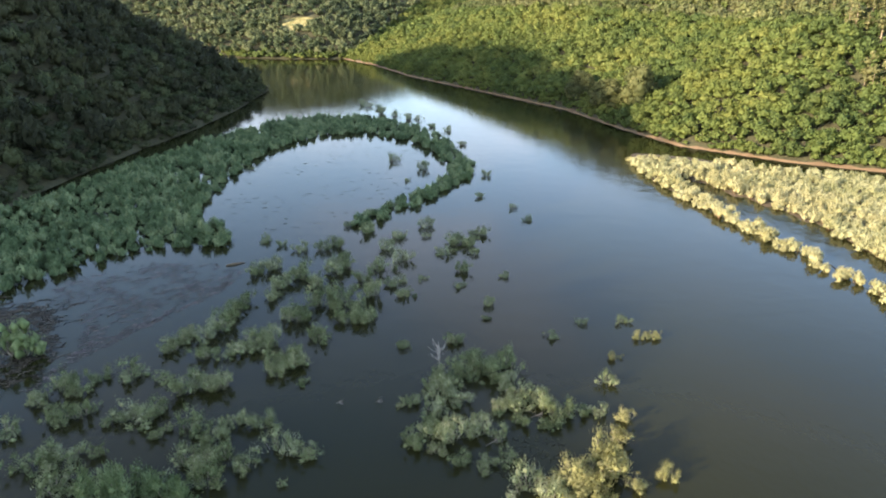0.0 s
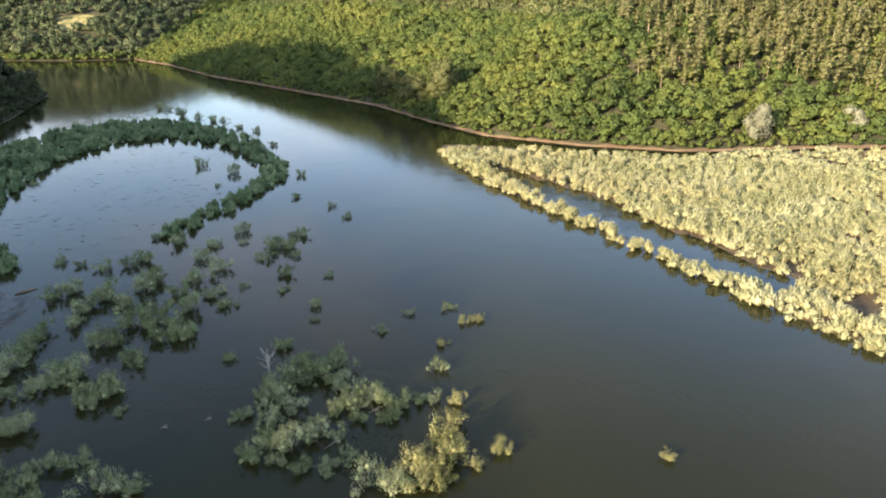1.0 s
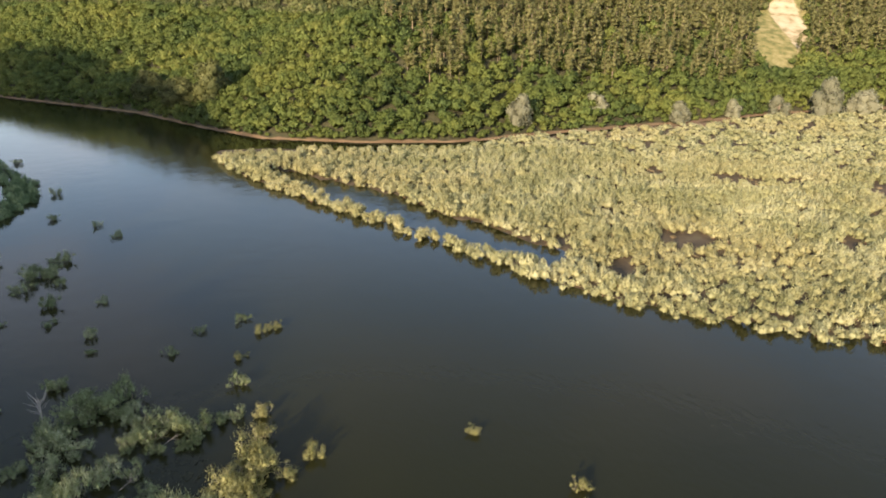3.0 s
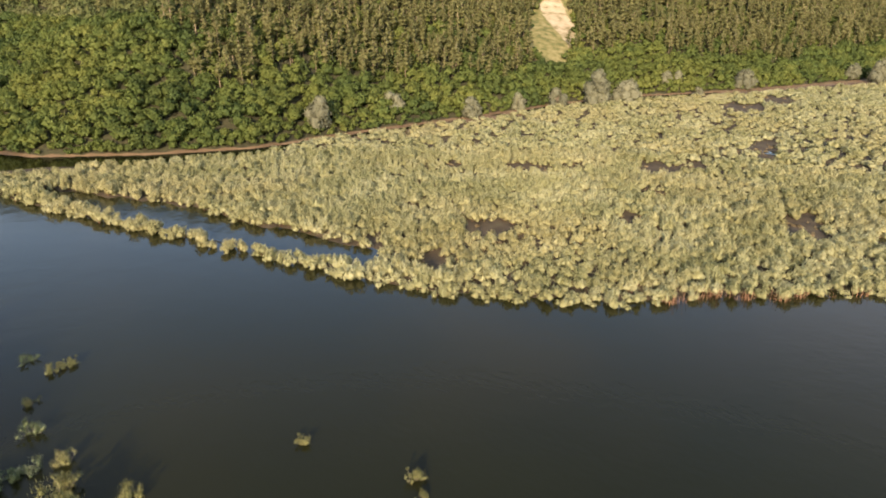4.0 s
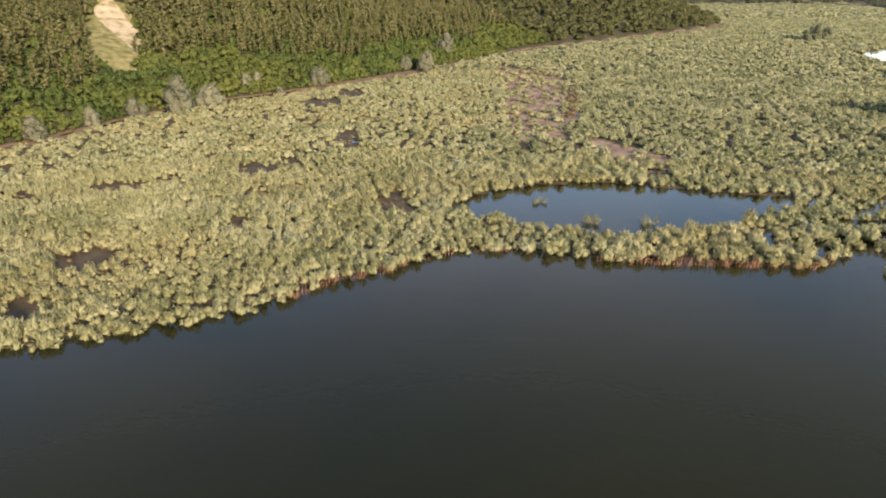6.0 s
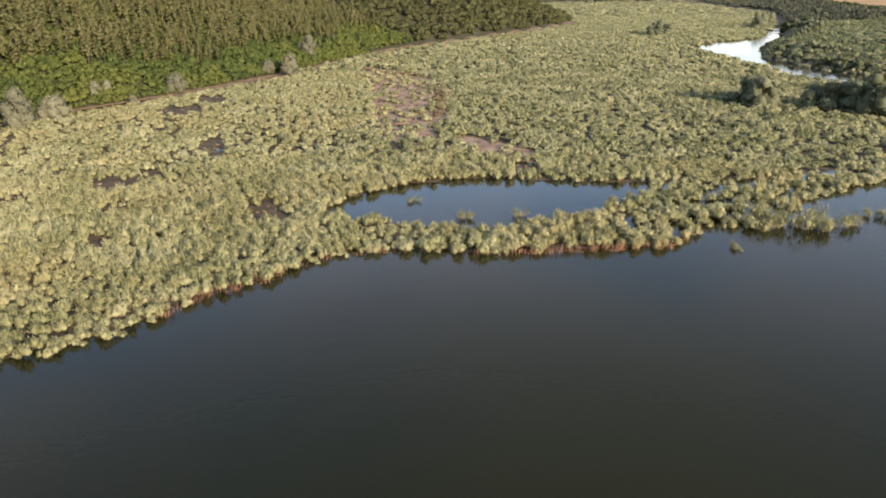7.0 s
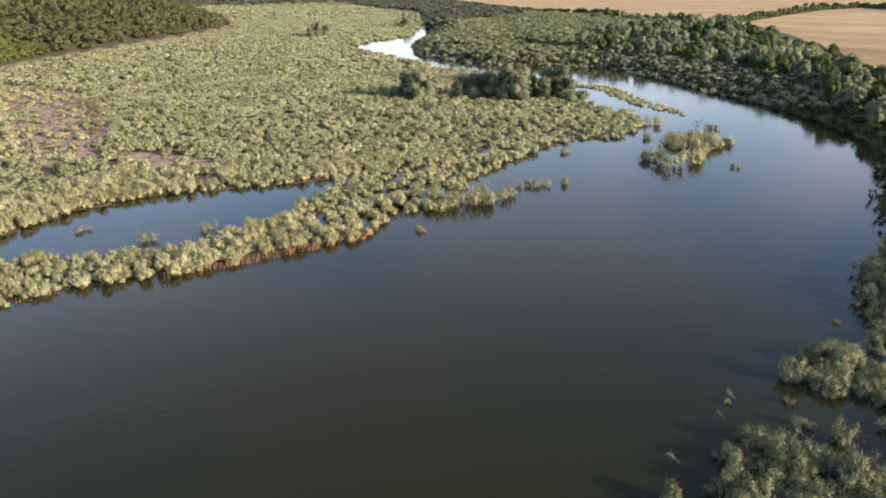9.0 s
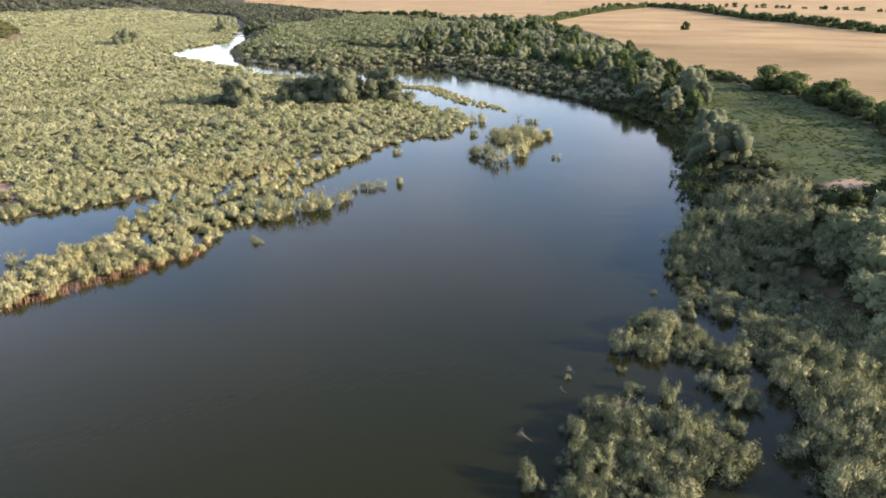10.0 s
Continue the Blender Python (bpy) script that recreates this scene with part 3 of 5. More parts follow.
def template(rng, lobes, n, length, width, trunk=None, level=0, core=0.84, **kw):
    """Corners, four-sided and three-sided faces of one plant; the four-sided ones are wood."""
    lv, lt, ln, la = sprays(rng, lobes, n, length, width, **kw)
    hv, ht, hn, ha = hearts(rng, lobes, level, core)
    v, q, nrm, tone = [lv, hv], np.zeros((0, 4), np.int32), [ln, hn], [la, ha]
    if trunk:
        tv, tq = stack([limb(*a) for a in trunk])
        q = tq + len(lv) + len(hv)
        v.append(tv)
        nrm.append(unit(tv * np.array([1, 1, 0]) + 0.3 * rng.normal(size=tv.shape)))
        tone.append(np.full(len(tv), 0.5))
    return np.concatenate(v), q, np.concatenate([lt, ht + len(lv)]), np.concatenate(nrm), np.concatenate(tone)


def scatter(name, kinds, xyz, size, turn, pick, mats):
    """One joined mesh of many plants: kinds are templates, pick says which one stands where."""
    vs, qs, ts, ns, tones, at = [], [], [], [], [], 0
    own = np.random.default_rng(len(xyz)).random(len(xyz))
    for k, (v, q, t, nrm, tone) in enumerate(kinds):
        sel = np.nonzero(pick == k)[0]
        if not len(sel):
            continue
        c, s = np.cos(turn[sel])[:, None], np.sin(turn[sel])[:, None]
        x = (v[None, :, 0] * c - v[None, :, 1] * s) * size[sel, 0:1]
        y = (v[None, :, 0] * s + v[None, :, 1] * c) * size[sel, 1:2]
        z = v[None, :, 2] * size[sel, 2:3]
        vs.append((np.stack([x, y, z], 2) + xyz[sel][:, None, :]).reshape(-1, 3))
        ns.append(np.stack([nrm[None, :, 0] * c - nrm[None, :, 1] * s, nrm[None, :, 0] * s + nrm[None, :, 1] * c, nrm[None, :, 2] + 0 * c], 2).reshape(-1, 3))
        tones.append((0.6 * own[sel][:, None] + 0.4 * tone[None, :]).ravel())
        off = at + np.arange(len(sel))[:, None, None] * len(v)
        qs.append((q[None] + off).reshape(-1, 4))
        ts.append((t[None] + off).reshape(-1, 3))
        at += len(sel) * len(v)
    quads = np.concatenate(qs)
    me = mesh_of(name, np.concatenate(vs), quads, np.concatenate(ts), np.ones(len(quads), np.int32), smooth=True, normals=np.concatenate(ns), tones=np.concatenate(tones))
    for m in mats:
        me.materials.append(m)
    return new(name, me)


def spread(rng, poly, step, jitter=0.45, box=None, inset=0.0):
    """Uneven points about step apart inside an outline."""
    p = np.array(poly, float)
    lo, hi = p.min(0), p.max(0)
    if box:
        lo, hi = np.maximum(lo, box[:2]), np.minimum(hi, box[2:])
    gx, gy = np.meshgrid(np.arange(lo[0], hi[0], step), np.arange(lo[1], hi[1], step))
    x = gx.ravel() + rng.uniform(-jitter, jitter, gx.size) * step
    y = gy.ravel() + rng.uniform(-jitter, jitter, gx.size) * step
    ok = signed(x, y, poly) > inset
    return x[ok], y[ok]


def plume_lobes(rng, n, spread_r, r, h, base=0.1):
    """Rounded upright tufts of a willow bush, the outer ones lower."""
    out = []
    for k in range(n):
        a, d = rng.uniform(0, 2 * math.pi), spread_r * math.sqrt(rng.uniform(0, 1))
        rr, hh = r * rng.uniform(0.65, 1.2), h * rng.uniform(0.6, 1.15)
        out.append((d * math.cos(a), d * math.sin(a), base + h * 1.35 * (1 - 0.5 * (d / max(spread_r, 0.01)) ** 2) * rng.uniform(0.65, 1.1) - hh * 0.35, rr, rr * rng.uniform(0.85, 1.15), hh))
    return out


def crown_lobes(rng, n, r, low, high):
    """Clumps of a broad rounded crown between two heights."""
    out = []
    for k in range(n):
        u = rng.uniform(0, 1)
        wide = math.sqrt(max(0.12, 1 - ((u - 0.4) / 0.66) ** 2))
        ring = r * 0.66 * wide * math.sqrt(rng.uniform(0.15, 1))
        a = rng.uniform(0, 2 * math.pi)
        q = r * rng.uniform(0.36, 0.52) * (0.8 + 0.2 * wide)
        out.append((ring * math.cos(a), ring * math.sin(a), low + (high - low) * u, q, q, q * rng.uniform(0.8, 1.0)))
    return out


rng = np.random.default_rng(7)


def dome_lobes(rng, n, r, top):
    """A rounded crown: one broad dome and smaller clumps round it."""
    out = [(0, 0, top - 0.55 * r, 0.78 * r, 0.78 * r, 0.55 * r)]
    for k in range(n):
        a, u = rng.uniform(0, 2 * math.pi), rng.uniform(0.3, 1.0)
        q = r * rng.uniform(0.34, 0.5)
        out.append((r * 0.62 * u * math.cos(a), r * 0.62 * u * math.sin(a), top - r * (0.15 + 0.7 * u * rng.uniform(0.4, 1.1)), q, q, q * 0.9))
    return out


def shoots(rng, n, top):
    """Bare red-brown stems under a willow."""
    out = []
    for k in range(n):
        a, d = rng.uniform(0, 2 * math.pi), rng.uniform(0.2, 0.6)
        out.append(([(0.3 * d * math.cos(a), 0.3 * d * math.sin(a), -0.1), (d * math.cos(a), d * math.sin(a), top)], [0.022, 0.014], 3))
    return out


marsh_kinds = [template(rng, plume_lobes(rng, k, 0.55, 0.39, 0.56, 0.05), 140, 0.21, 0.052, shoots(rng, 3, 0.45), core=0.75, lift=1.0, loose=0.5, feather=0.40)
               for k in (3, 4, 5, 5)]
marsh_mid = [template(rng, plume_lobes(rng, k, 0.5, 0.5, 0.48, 0.06), 84, 0.23, 0.062, core=0.78, lift=0.9, loose=0.45, feather=0.4) for k in (2, 3, 4)]
marsh_low = [template(rng, plume_lobes(rng, k, 0.5, 0.56, 0.48, 0.06), 50, 0.28, 0.10, core=0.84, lift=0.8, loose=0.4, feather=0.3) for k in (2, 3, 3)]
marsh_far = [template(rng, plume_lobes(rng, k, 0.6, 0.5, 0.46, 0.05), 22, 0.38, 0.18, core=0.84, loose=0.4, feather=0.3) for k in (3, 4)]
leaf_kinds = [template(rng, dome_lobes(rng, k, 1.0, 1.35), 104, 0.22, 0.095, core=0.84, lift=0.15, loose=0.6, feather=0.34) for k in (2, 3, 3, 4)]
leaf_low = [template(rng, dome_lobes(rng, k, 1.0, 1.3), 50, 0.30, 0.15, core=0.85, lift=0.15, loose=0.55, feather=0.3) for k in (3, 4, 4)]
leaf_far = [template(rng, dome_lobes(rng, k, 1.0, 1.3), 22, 0.42, 0.25, core=0.88, lift=0.1, loose=0.5, feather=0.25) for k in (2, 3)]


def pine_template(n, low):
    lobes = [(0.05 * math.sin(40 * z + 9 * low), 0.05 * math.cos(31 * z + 5 * low), z, r, r, 0.13) for z, r in ((0.46 - low, 0.10), (0.62 - low * 0.5, 0.15), (0.77, 0.13), (0.91, 0.08))]
    trunk = [([(0, 0, 0), (0, 0, 0.5), (0, 0, 1.0)], [0.014, 0.011, 0.004], 3)]
    return template(rng, lobes, n, 0.085, 0.024, trunk, core=0.72, lift=0.1, loose=0.5, feather=0.4)


pine_kinds = [pine_template(54, k) for k in (0, 0.06, 0.14)]


def sizes(n, lo, hi, tall):
    s = rng.uniform(lo, hi, n)
    return np.stack([s * rng.uniform(0.9, 1.1, n), s * rng.uniform(0.9, 1.1, n), s * tall * rng.uniform(0.85, 1.18, n)], 1)


def plant(name, kinds, x, y, size, mats, label, category, sink=0.15):
    n = len(x)
    xyz = np.stack([x, y, np.maximum(ground(x, y), -0.6) - sink], 1)
    ob = scatter(name, kinds, xyz, size, rng.uniform(0, 6.28, n), rng.integers(0, len(kinds), n), mats)
    return tagged(ob, label, category, kind="stuff")


def keep(x, y, ok):
    return x[ok], y[ok]


def build_marsh():
    # gaps where the mud, pools and dry grass show
    def open_ground(x, y):
        ok = (signed(x, y, CHANNEL) < -0.6) & (signed(x, y, POND) < -0.5)
        for gx, gy, a, b in GAPS:
            far = math.hypot(gx, gy)
            c, s = gx / far, gy / far
            u, v = (x - gx) * s - (y - gy) * c, (x - gx) * c + (y - gy) * s
            ok &= (u / a) ** 2 + (v / b) ** 2 > rng.uniform(0.25, 1.15, len(x))
        flat = np.maximum(signed(x, y, MUD_EAST), signed(x, y, MUD_POND))
        ok &= (flat < 0) | (rng.random(len(x)) < 0.25)
        return ok & ((signed(x, y, FRINGE) < 0) | (rng.random(len(x)) < 0.5))
    x, y = spread(rng, MARSH, 2.05, box=(45, -170, 235, 210), inset=-0.6)
    near = (np.hypot(x, y) < 200) & open_ground(x, y) & (signed(x, y, HILL_NORTH) < -4)
    x1, y1 = keep(x, y, near)
    plant("willow_thicket", marsh_kinds, x1, y1, sizes(len(x1), 1.3, 2.3, 1.0) * (1 + 0.14 * roll_of(x1, y1, 13))[:, None], [WILLOW_MARSH, ROOTS],
          "dense silvery-green willow thicket standing in shallow water", "willow thicket")
    x, y = spread(rng, MARSH, 3.4, box=(120, -300, 480, 200))
    d = np.hypot(x, y)
    mid = (d >= 198) & (d < 430) & open_ground(x, y) & (signed(x, y, HILL_NORTH) < -5.5 - np.clip((x - 230) / 20, 0, 7))
    x2, y2 = keep(x, y, mid)
    north = y2 > 25 - 0.12 * (x2 - 200) + 14 * roll_of(x2, y2, 17)
    for ok, leaf, words in ((north, WILLOW_MARSH, "silvery willow scrub between the pond and the hill"), (~north, WILLOW_FAR, "green willow scrub covering the marsh beyond the pond")):
        a, b = keep(x2, y2, ok)
        plant("willow_thicket", marsh_low, a, b, sizes(len(a), 1.8, 3.1, 0.78) * (1 + 0.12 * roll_of(a, b, 19))[:, None], [leaf], words, "willow thicket")
    x, y = spread(rng, MARSH, 7.0, box=(300, -900, 1300, 120))
    d = np.hypot(x, y)
    far = (d >= 425) & (signed(x, y, HILL_NORTH) < -4) & open_ground(x, y)
    x3, y3 = keep(x, y, far)
    plant("willow_thicket", marsh_far, x3, y3, sizes(len(x3), 3.8, 5.4, 0.6), [WILLOW_FAR],
          "distant pale green willow scrub over the flood plain", "willow thicket")
    x, y = spread(rng, MARSH, 26.0, box=(1280, -1600, 2700, 700))
    x4, y4 = keep(x, y, signed(x, y, HILL_NORTH) < -4)
    plant("willow_thicket", marsh_far, x4, y4, sizes(len(x4), 13, 22, 0.24), [WILLOW_FAR],
          "hazy scrub on the horizon of the flood plain", "willow thicket")
    x, y = spread(rng, [(2600, -1900), (4350, -3000), (4350, 1000), (2600, 500)], 46.0)
    plant("horizon_wood", marsh_far, x, y, sizes(len(x), 24, 40, 0.4), [FARWOOD], "blue-green wood on the rise at the horizon", "forest")
    x, y = spread(rng, [(1380, -716), (2400, -985), (3600, -1290), (3600, -1800), (2400, -1195), (1600, -860)], 24.0)
    plant("horizon_wood", marsh_far, x, y, sizes(len(x), 13, 20, 0.5), [FARWOOD], "dark wood along the far river", "forest")
    # red stems along the open edge of the marsh
    x, y = spread(rng, MARSH, 0.8, box=(96, -52, 150, 58), inset=-1.5)
    x, y = keep(x, y, (signed(x, y, MARSH) < 0.6) & (rng.random(len(x)) < np.clip(0.45 + 0.5 * roll_of(x, y, 11), 0.1, 0.9)))
    stems = [limb([(0.3 * math.cos(a), 0.3 * math.sin(a), -0.3), (0.55 * math.cos(a), 0.55 * math.sin(a), 1.0 + 0.3 * math.sin(3 * a))], [0.03, 0.016], 3) for a in np.linspace(0, 6.28, 8)]
    sv, sq = stack(stems)
    bare = [(sv, sq, np.zeros((0, 3), np.int32), unit(sv * np.array([1, 1, 0]) + 1e-3), np.full(len(sv), 0.5))]
    plant("willow_stems", bare, x, y, sizes(len(x), 0.8, 1.5, 1.0), [ROOTS, ROOTS], "bare red-brown willow stems at the water's edge", "willow stems")
    # brown reeds and dead stalks on the open mud
    flats = [spread(rng, flat, 2.3) for flat in (MUD_EAST, MUD_POND)]
    xs, ys = np.concatenate([f[0] for f in flats]), np.concatenate([f[1] for f in flats])
    xs, ys = keep(xs, ys, (rng.random(len(xs)) < 0.5) & (ground(xs, ys) > 0))
    plant("dead_reeds", marsh_far, xs, ys, sizes(len(xs), 0.7, 1.5, 0.5), [REED], "low brown reeds on the drying mud", "reeds")
    tufts = [(gx + rng.uniform(-a, a), gy + rng.uniform(-a, a)) for gx, gy, a, b in GAPS for k in range(int(2.2 * a))]
    xs, ys = np.array([p[0] for p in tufts]), np.array([p[1] for p in tufts])
    xs, ys = keep(xs, ys, (signed(xs, ys, POND) < -1) & (signed(xs, ys, CHANNEL) < -1))
    plant("dead_reeds", marsh_low, xs, ys, sizes(len(xs), 0.5, 1.0, 0.7), [REED], "brown dead reeds in the gaps of the thicket", "reeds")
    line = np.linspace(0, 1, 90)
    xs = np.concatenate([441 - 54 * line, 387 - 118 * line]) + rng.normal(0, 1.6, 180)
    ys = np.concatenate([29 - 48 * line, -19 + 8 * line]) + rng.normal(0, 1.6, 180)
    plant("dead_reeds", marsh_low, xs, ys, sizes(len(xs), 0.9, 1.8, 1.1), [REED], "dark brown reed line beside the drying mud", "reeds")
    # green spit round the lagoon; its leaf colour holds the west hill's shade
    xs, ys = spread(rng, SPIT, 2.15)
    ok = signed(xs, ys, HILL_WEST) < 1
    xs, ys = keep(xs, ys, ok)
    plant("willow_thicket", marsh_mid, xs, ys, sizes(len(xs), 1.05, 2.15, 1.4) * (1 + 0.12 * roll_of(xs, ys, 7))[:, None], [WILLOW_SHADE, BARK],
          "green willow thicket along a curved spit, shade put into its leaf colour", "willow thicket")
    lagoon = [(-17, 138), (-11, 152), (-4, 164), (0, 176), (-3, 190), (-4, 205), (-12, 219), (-26, 232), (-42, 228), (-51, 208), (-54, 176), (-51, 146), (-38, 128)]
    xs, ys = spread(rng, lagoon, 3.4, inset=1.0)
    xs, ys = keep(xs, ys, (rng.random(len(xs)) < 0.75) & (roll_of(xs, ys * 2.0, 9) > -0.5))
    n = len(xs)
    weed = np.stack([rng.uniform(0.8, 2.6, n), rng.uniform(0.2, 0.6, n), np.full(n, 0.035)], 1)
    ob = scatter("floating_weed", marsh_far, np.stack([xs, ys, np.full(n, -0.02)], 1), weed, rng.uniform(-0.3, 0.3, n), rng.integers(0, 2, n), [WEED])
    tagged(ob, "thin mats of dark water weed floating on the lagoon", "water weed", kind="stuff")
    # streaky mat of dead weed before the mudflat, thickest along its rim
    mat = [sprays(rng, [(0, 0, 0, 0.8, 0.16, 0.05)], 14, 0.5, 0.05, lift=0, loose=0.2, feather=0) for k in range(4)]
    mat = [(v * np.array([1, 1, 0.12]) + np.array([0, 0, 0.03]), np.zeros((0, 4), np.int32), t, n * np.array([0.2, 0.2, 0]) + np.array([0, 0, 1]), a) for v, t, n, a in mat]
    xs, ys = spread(rng, WEED_FLAT, 0.62, 0.6)
    near_rim = np.exp(-(signed(xs, ys, WEED_FLAT) / 1.6) ** 2) * (ys < 0.9 * xs + 137.5)
    thick = np.clip(0.30 + 0.28 * roll_of(xs, ys * 1.6, 2.7), 0.04, 1) + 0.75 * near_rim
    xs, ys = keep(xs, ys, rng.random(len(xs)) < thick)
    n = len(xs)
    ob = scatter("dead_weed", mat, np.stack([xs, ys, np.zeros(n)], 1), np.stack([rng.uniform(0.5, 1.3, n), rng.uniform(0.5, 1.3, n), np.ones(n)], 1),
                 rng.normal(0.85, 0.3, n), rng.integers(0, 4, n), [WEED_MAT])
    tagged(ob, "streaks of grey dead weed matted on the shallow water", "water weed", kind="stuff")
    # brown weed lying on the drowned mudflat
    xs, ys = spread(rng, MUDFLAT, 0.75, 0.6)
    xs, ys = keep(xs, ys, (rng.random(len(xs)) < np.clip(0.7 + 0.3 * roll_of(xs, ys * 1.5, 3.1), 0.15, 1.0) * np.clip(signed(xs, ys, MUDFLAT) / 5, 0.2, 1)) & (xs > -85))
    n = len(xs)
    ob = scatter("brown_weed", mat, np.stack([xs, ys, np.maximum(ground(xs, ys), 0)], 1), np.stack([rng.uniform(0.9, 2.0, n), rng.uniform(0.9, 2.4, n), np.ones(n)], 1),
                 rng.normal(0.6, 0.4, n), rng.integers(0, 4, n), [MUD_WEED])
    tagged(ob, "dark brown weed matted over the drowned mudflat", "water weed", kind="stuff")
    pools = [(5, 56.5), (13, 60.5), (12, 65), (8, 64), (5, 60)]
    xs, ys = spread(rng, pools, 0.45, 0.6)
    xs, ys = keep(xs, ys, rng.random(len(xs)) < 0.45)
    n = len(xs)
    ob = scatter("floating_weed", mat, np.stack([xs, ys, np.zeros(n)], 1), np.stack([rng.uniform(0.2, 0.6, n), rng.uniform(0.2, 0.6, n), np.ones(n)], 1),
                 rng.uniform(0, 6.28, n), rng.integers(0, 4, n), [WEED])
    tagged(ob, "dark water weed between the flooded willows", "water weed", kind="stuff")
    xs, ys = spread(rng, SPIT_RIVER, 2.6)
    plant("willow_thicket", marsh_low, xs, ys, sizes(len(xs), 1.2, 1.9, 0.8), [WILLOW_MARSH],
          "low willow spit at the river mouth", "willow thicket")
    # pale willow belt on the far river bank
    bank = [(197, -252), (268, -276), (337, -297), (360, -280), (393, -245), (482, -241), (596, -297), (693, -367), (965, -507), (955, -535),
            (680, -398), (585, -330), (482, -275), (405, -280), (372, -314), (337, -340), (255, -314), (188, -288), (150, -262), (157, -241)]
    xs, ys = spread(rng, bank, 4.2)
    plant("willow_thicket", marsh_low, xs, ys, sizes(len(xs), 1.8, 3.3, 0.95), [SALLOW_BELT],
          "pale willow belt along the far river bank", "willow thicket")
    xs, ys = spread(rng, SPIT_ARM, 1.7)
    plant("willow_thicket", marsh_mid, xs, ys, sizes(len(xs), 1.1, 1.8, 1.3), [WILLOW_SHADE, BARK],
          "narrow arm of willows closing the lagoon, shade put into their leaf colour", "willow thicket")


build_marsh()


def build_forest():
    # sunny north hill: broadleaf at the foot, pines above
    x, y = spread(rng, HILL_NORTH, 3.5, box=(-110, -300, 640, 800))
    d = signed(x, y, HILL_NORTH)
    az = np.degrees(np.arctan2(x, y))
    front = (d > 3.2) & (d < 135) & (signed(x, y, SCAR) < 4.5 * rng.random(len(x)) ** 2) & (signed(x, y, SAND) < 0.5) & (signed(x, y, SCAR_FAR) < 0)
    drift = 7 * roll_of(x, y, 31) + 4 * roll_of(x, y, 11)
    pines = front & (az > 31 + drift * 0.5) & (d > 27 + drift) & (rng.random(len(x)) < np.clip(0.3 + 0.02 * (az - 25), 0.2, 0.66))
    leafy = front & ~pines
    xp, yp = keep(x, y, pines)
    n = len(xp)
    hgt = rng.uniform(7.0, 11.5, n)
    plant("pine_wood", pine_kinds, xp, yp, np.stack([hgt * 1.15, hgt * 1.15, hgt], 1), [PINE, PINE_BARK],
          "olive-brown pine plantation with bare trunks on the slope", "pine forest")
    xl, yl = keep(x, y, leafy)
    dl = signed(xl, yl, HILL_NORTH)
    for kinds, ok, leaf, words in ((leaf_kinds, dl < 70, BROADLEAF, "sunlit green broadleaf wood covering the hillside"),
                                   (leaf_low, dl >= 70, BROADLEAF_HIGH, "olive-green broadleaf wood high on the hillside")):
        a, b = keep(xl, yl, ok)
        plant("hillside_wood", kinds, a, b, sizes(len(a), 1.8, 3.5, 1.12), [leaf], words, "forest")
    # low scrub overhanging the shore
    x, y = spread(rng, HILL_NORTH, 2.4, box=(-80, -60, 560, 520))
    d = signed(x, y, HILL_NORTH)
    x, y = keep(x, y, (d > 0.55) & (d < 6))
    plant("bank_scrub", leaf_low, x, y, sizes(len(x), 1.0, 1.9, 1.2), [BROADLEAF], "low green scrub along the foot of the hill", "scrub")
    # undergrowth on the lower slope
    x, y = spread(rng, HILL_NORTH, 4.2, box=(-60, -60, 520, 480))
    d = signed(x, y, HILL_NORTH)
    x, y = keep(x, y, (d > 3) & (d < 100) & (signed(x, y, SCAR) < 2))
    plant("undergrowth", leaf_far, x, y, sizes(len(x), 1.4, 2.4, 1.0), [BROADLEAF], "green undergrowth between the hillside trees", "scrub")
    # upper slopes and the long far flank
    x, y = spread(rng, HILL_NORTH, 9.5, box=(-120, -330, 1500, 900))
    d = signed(x, y, HILL_NORTH)
    top = (d > 4) & (d < 240) & ((d > 133) | (x > 636)) & (np.hypot(x, y) < 1500)
    xt, yt = keep(x, y, top)
    plant("hillside_wood", leaf_low, xt, yt, sizes(len(xt), 4.6, 6.6, 1.0), [FLANK_WOOD],
          "olive wood on the upper slopes and far flank", "forest")
    # far hill behind the narrows
    x, y = spread(rng, HILL_FAR, 6.0, box=(-420, 480, 220, 900))
    ok = (signed(x, y, HILL_FAR) > 4) & (signed(x, y, SCAR_FAR) < 0) & (signed(x, y, HILL_NORTH) < 4)
    x, y = keep(x, y, ok)
    plant("hillside_wood", leaf_low, x, y, sizes(len(x), 2.4, 4.6, 1.2), [FAR_HILL],
          "green wood on the hill behind the narrows, haze put into its leaf colour", "forest")
    x, y = spread(rng, HILL_FAR, 3.2, box=(-160, 490, 0, 560))
    d = signed(x, y, HILL_FAR)
    x, y = keep(x, y, (d > 0.2) & (d < 9))
    plant("bank_scrub", leaf_far, x, y, sizes(len(x), 1.5, 2.8, 1.1), [BROADLEAF], "green scrub along the far shore of the narrows", "scrub")
    # west hill, shade put into leaf colours: dark wood above, mixed greener trees lower
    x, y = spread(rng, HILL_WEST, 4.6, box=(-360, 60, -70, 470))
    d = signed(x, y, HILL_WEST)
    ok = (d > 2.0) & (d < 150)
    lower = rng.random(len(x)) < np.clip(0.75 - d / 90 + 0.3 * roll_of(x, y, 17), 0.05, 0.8)
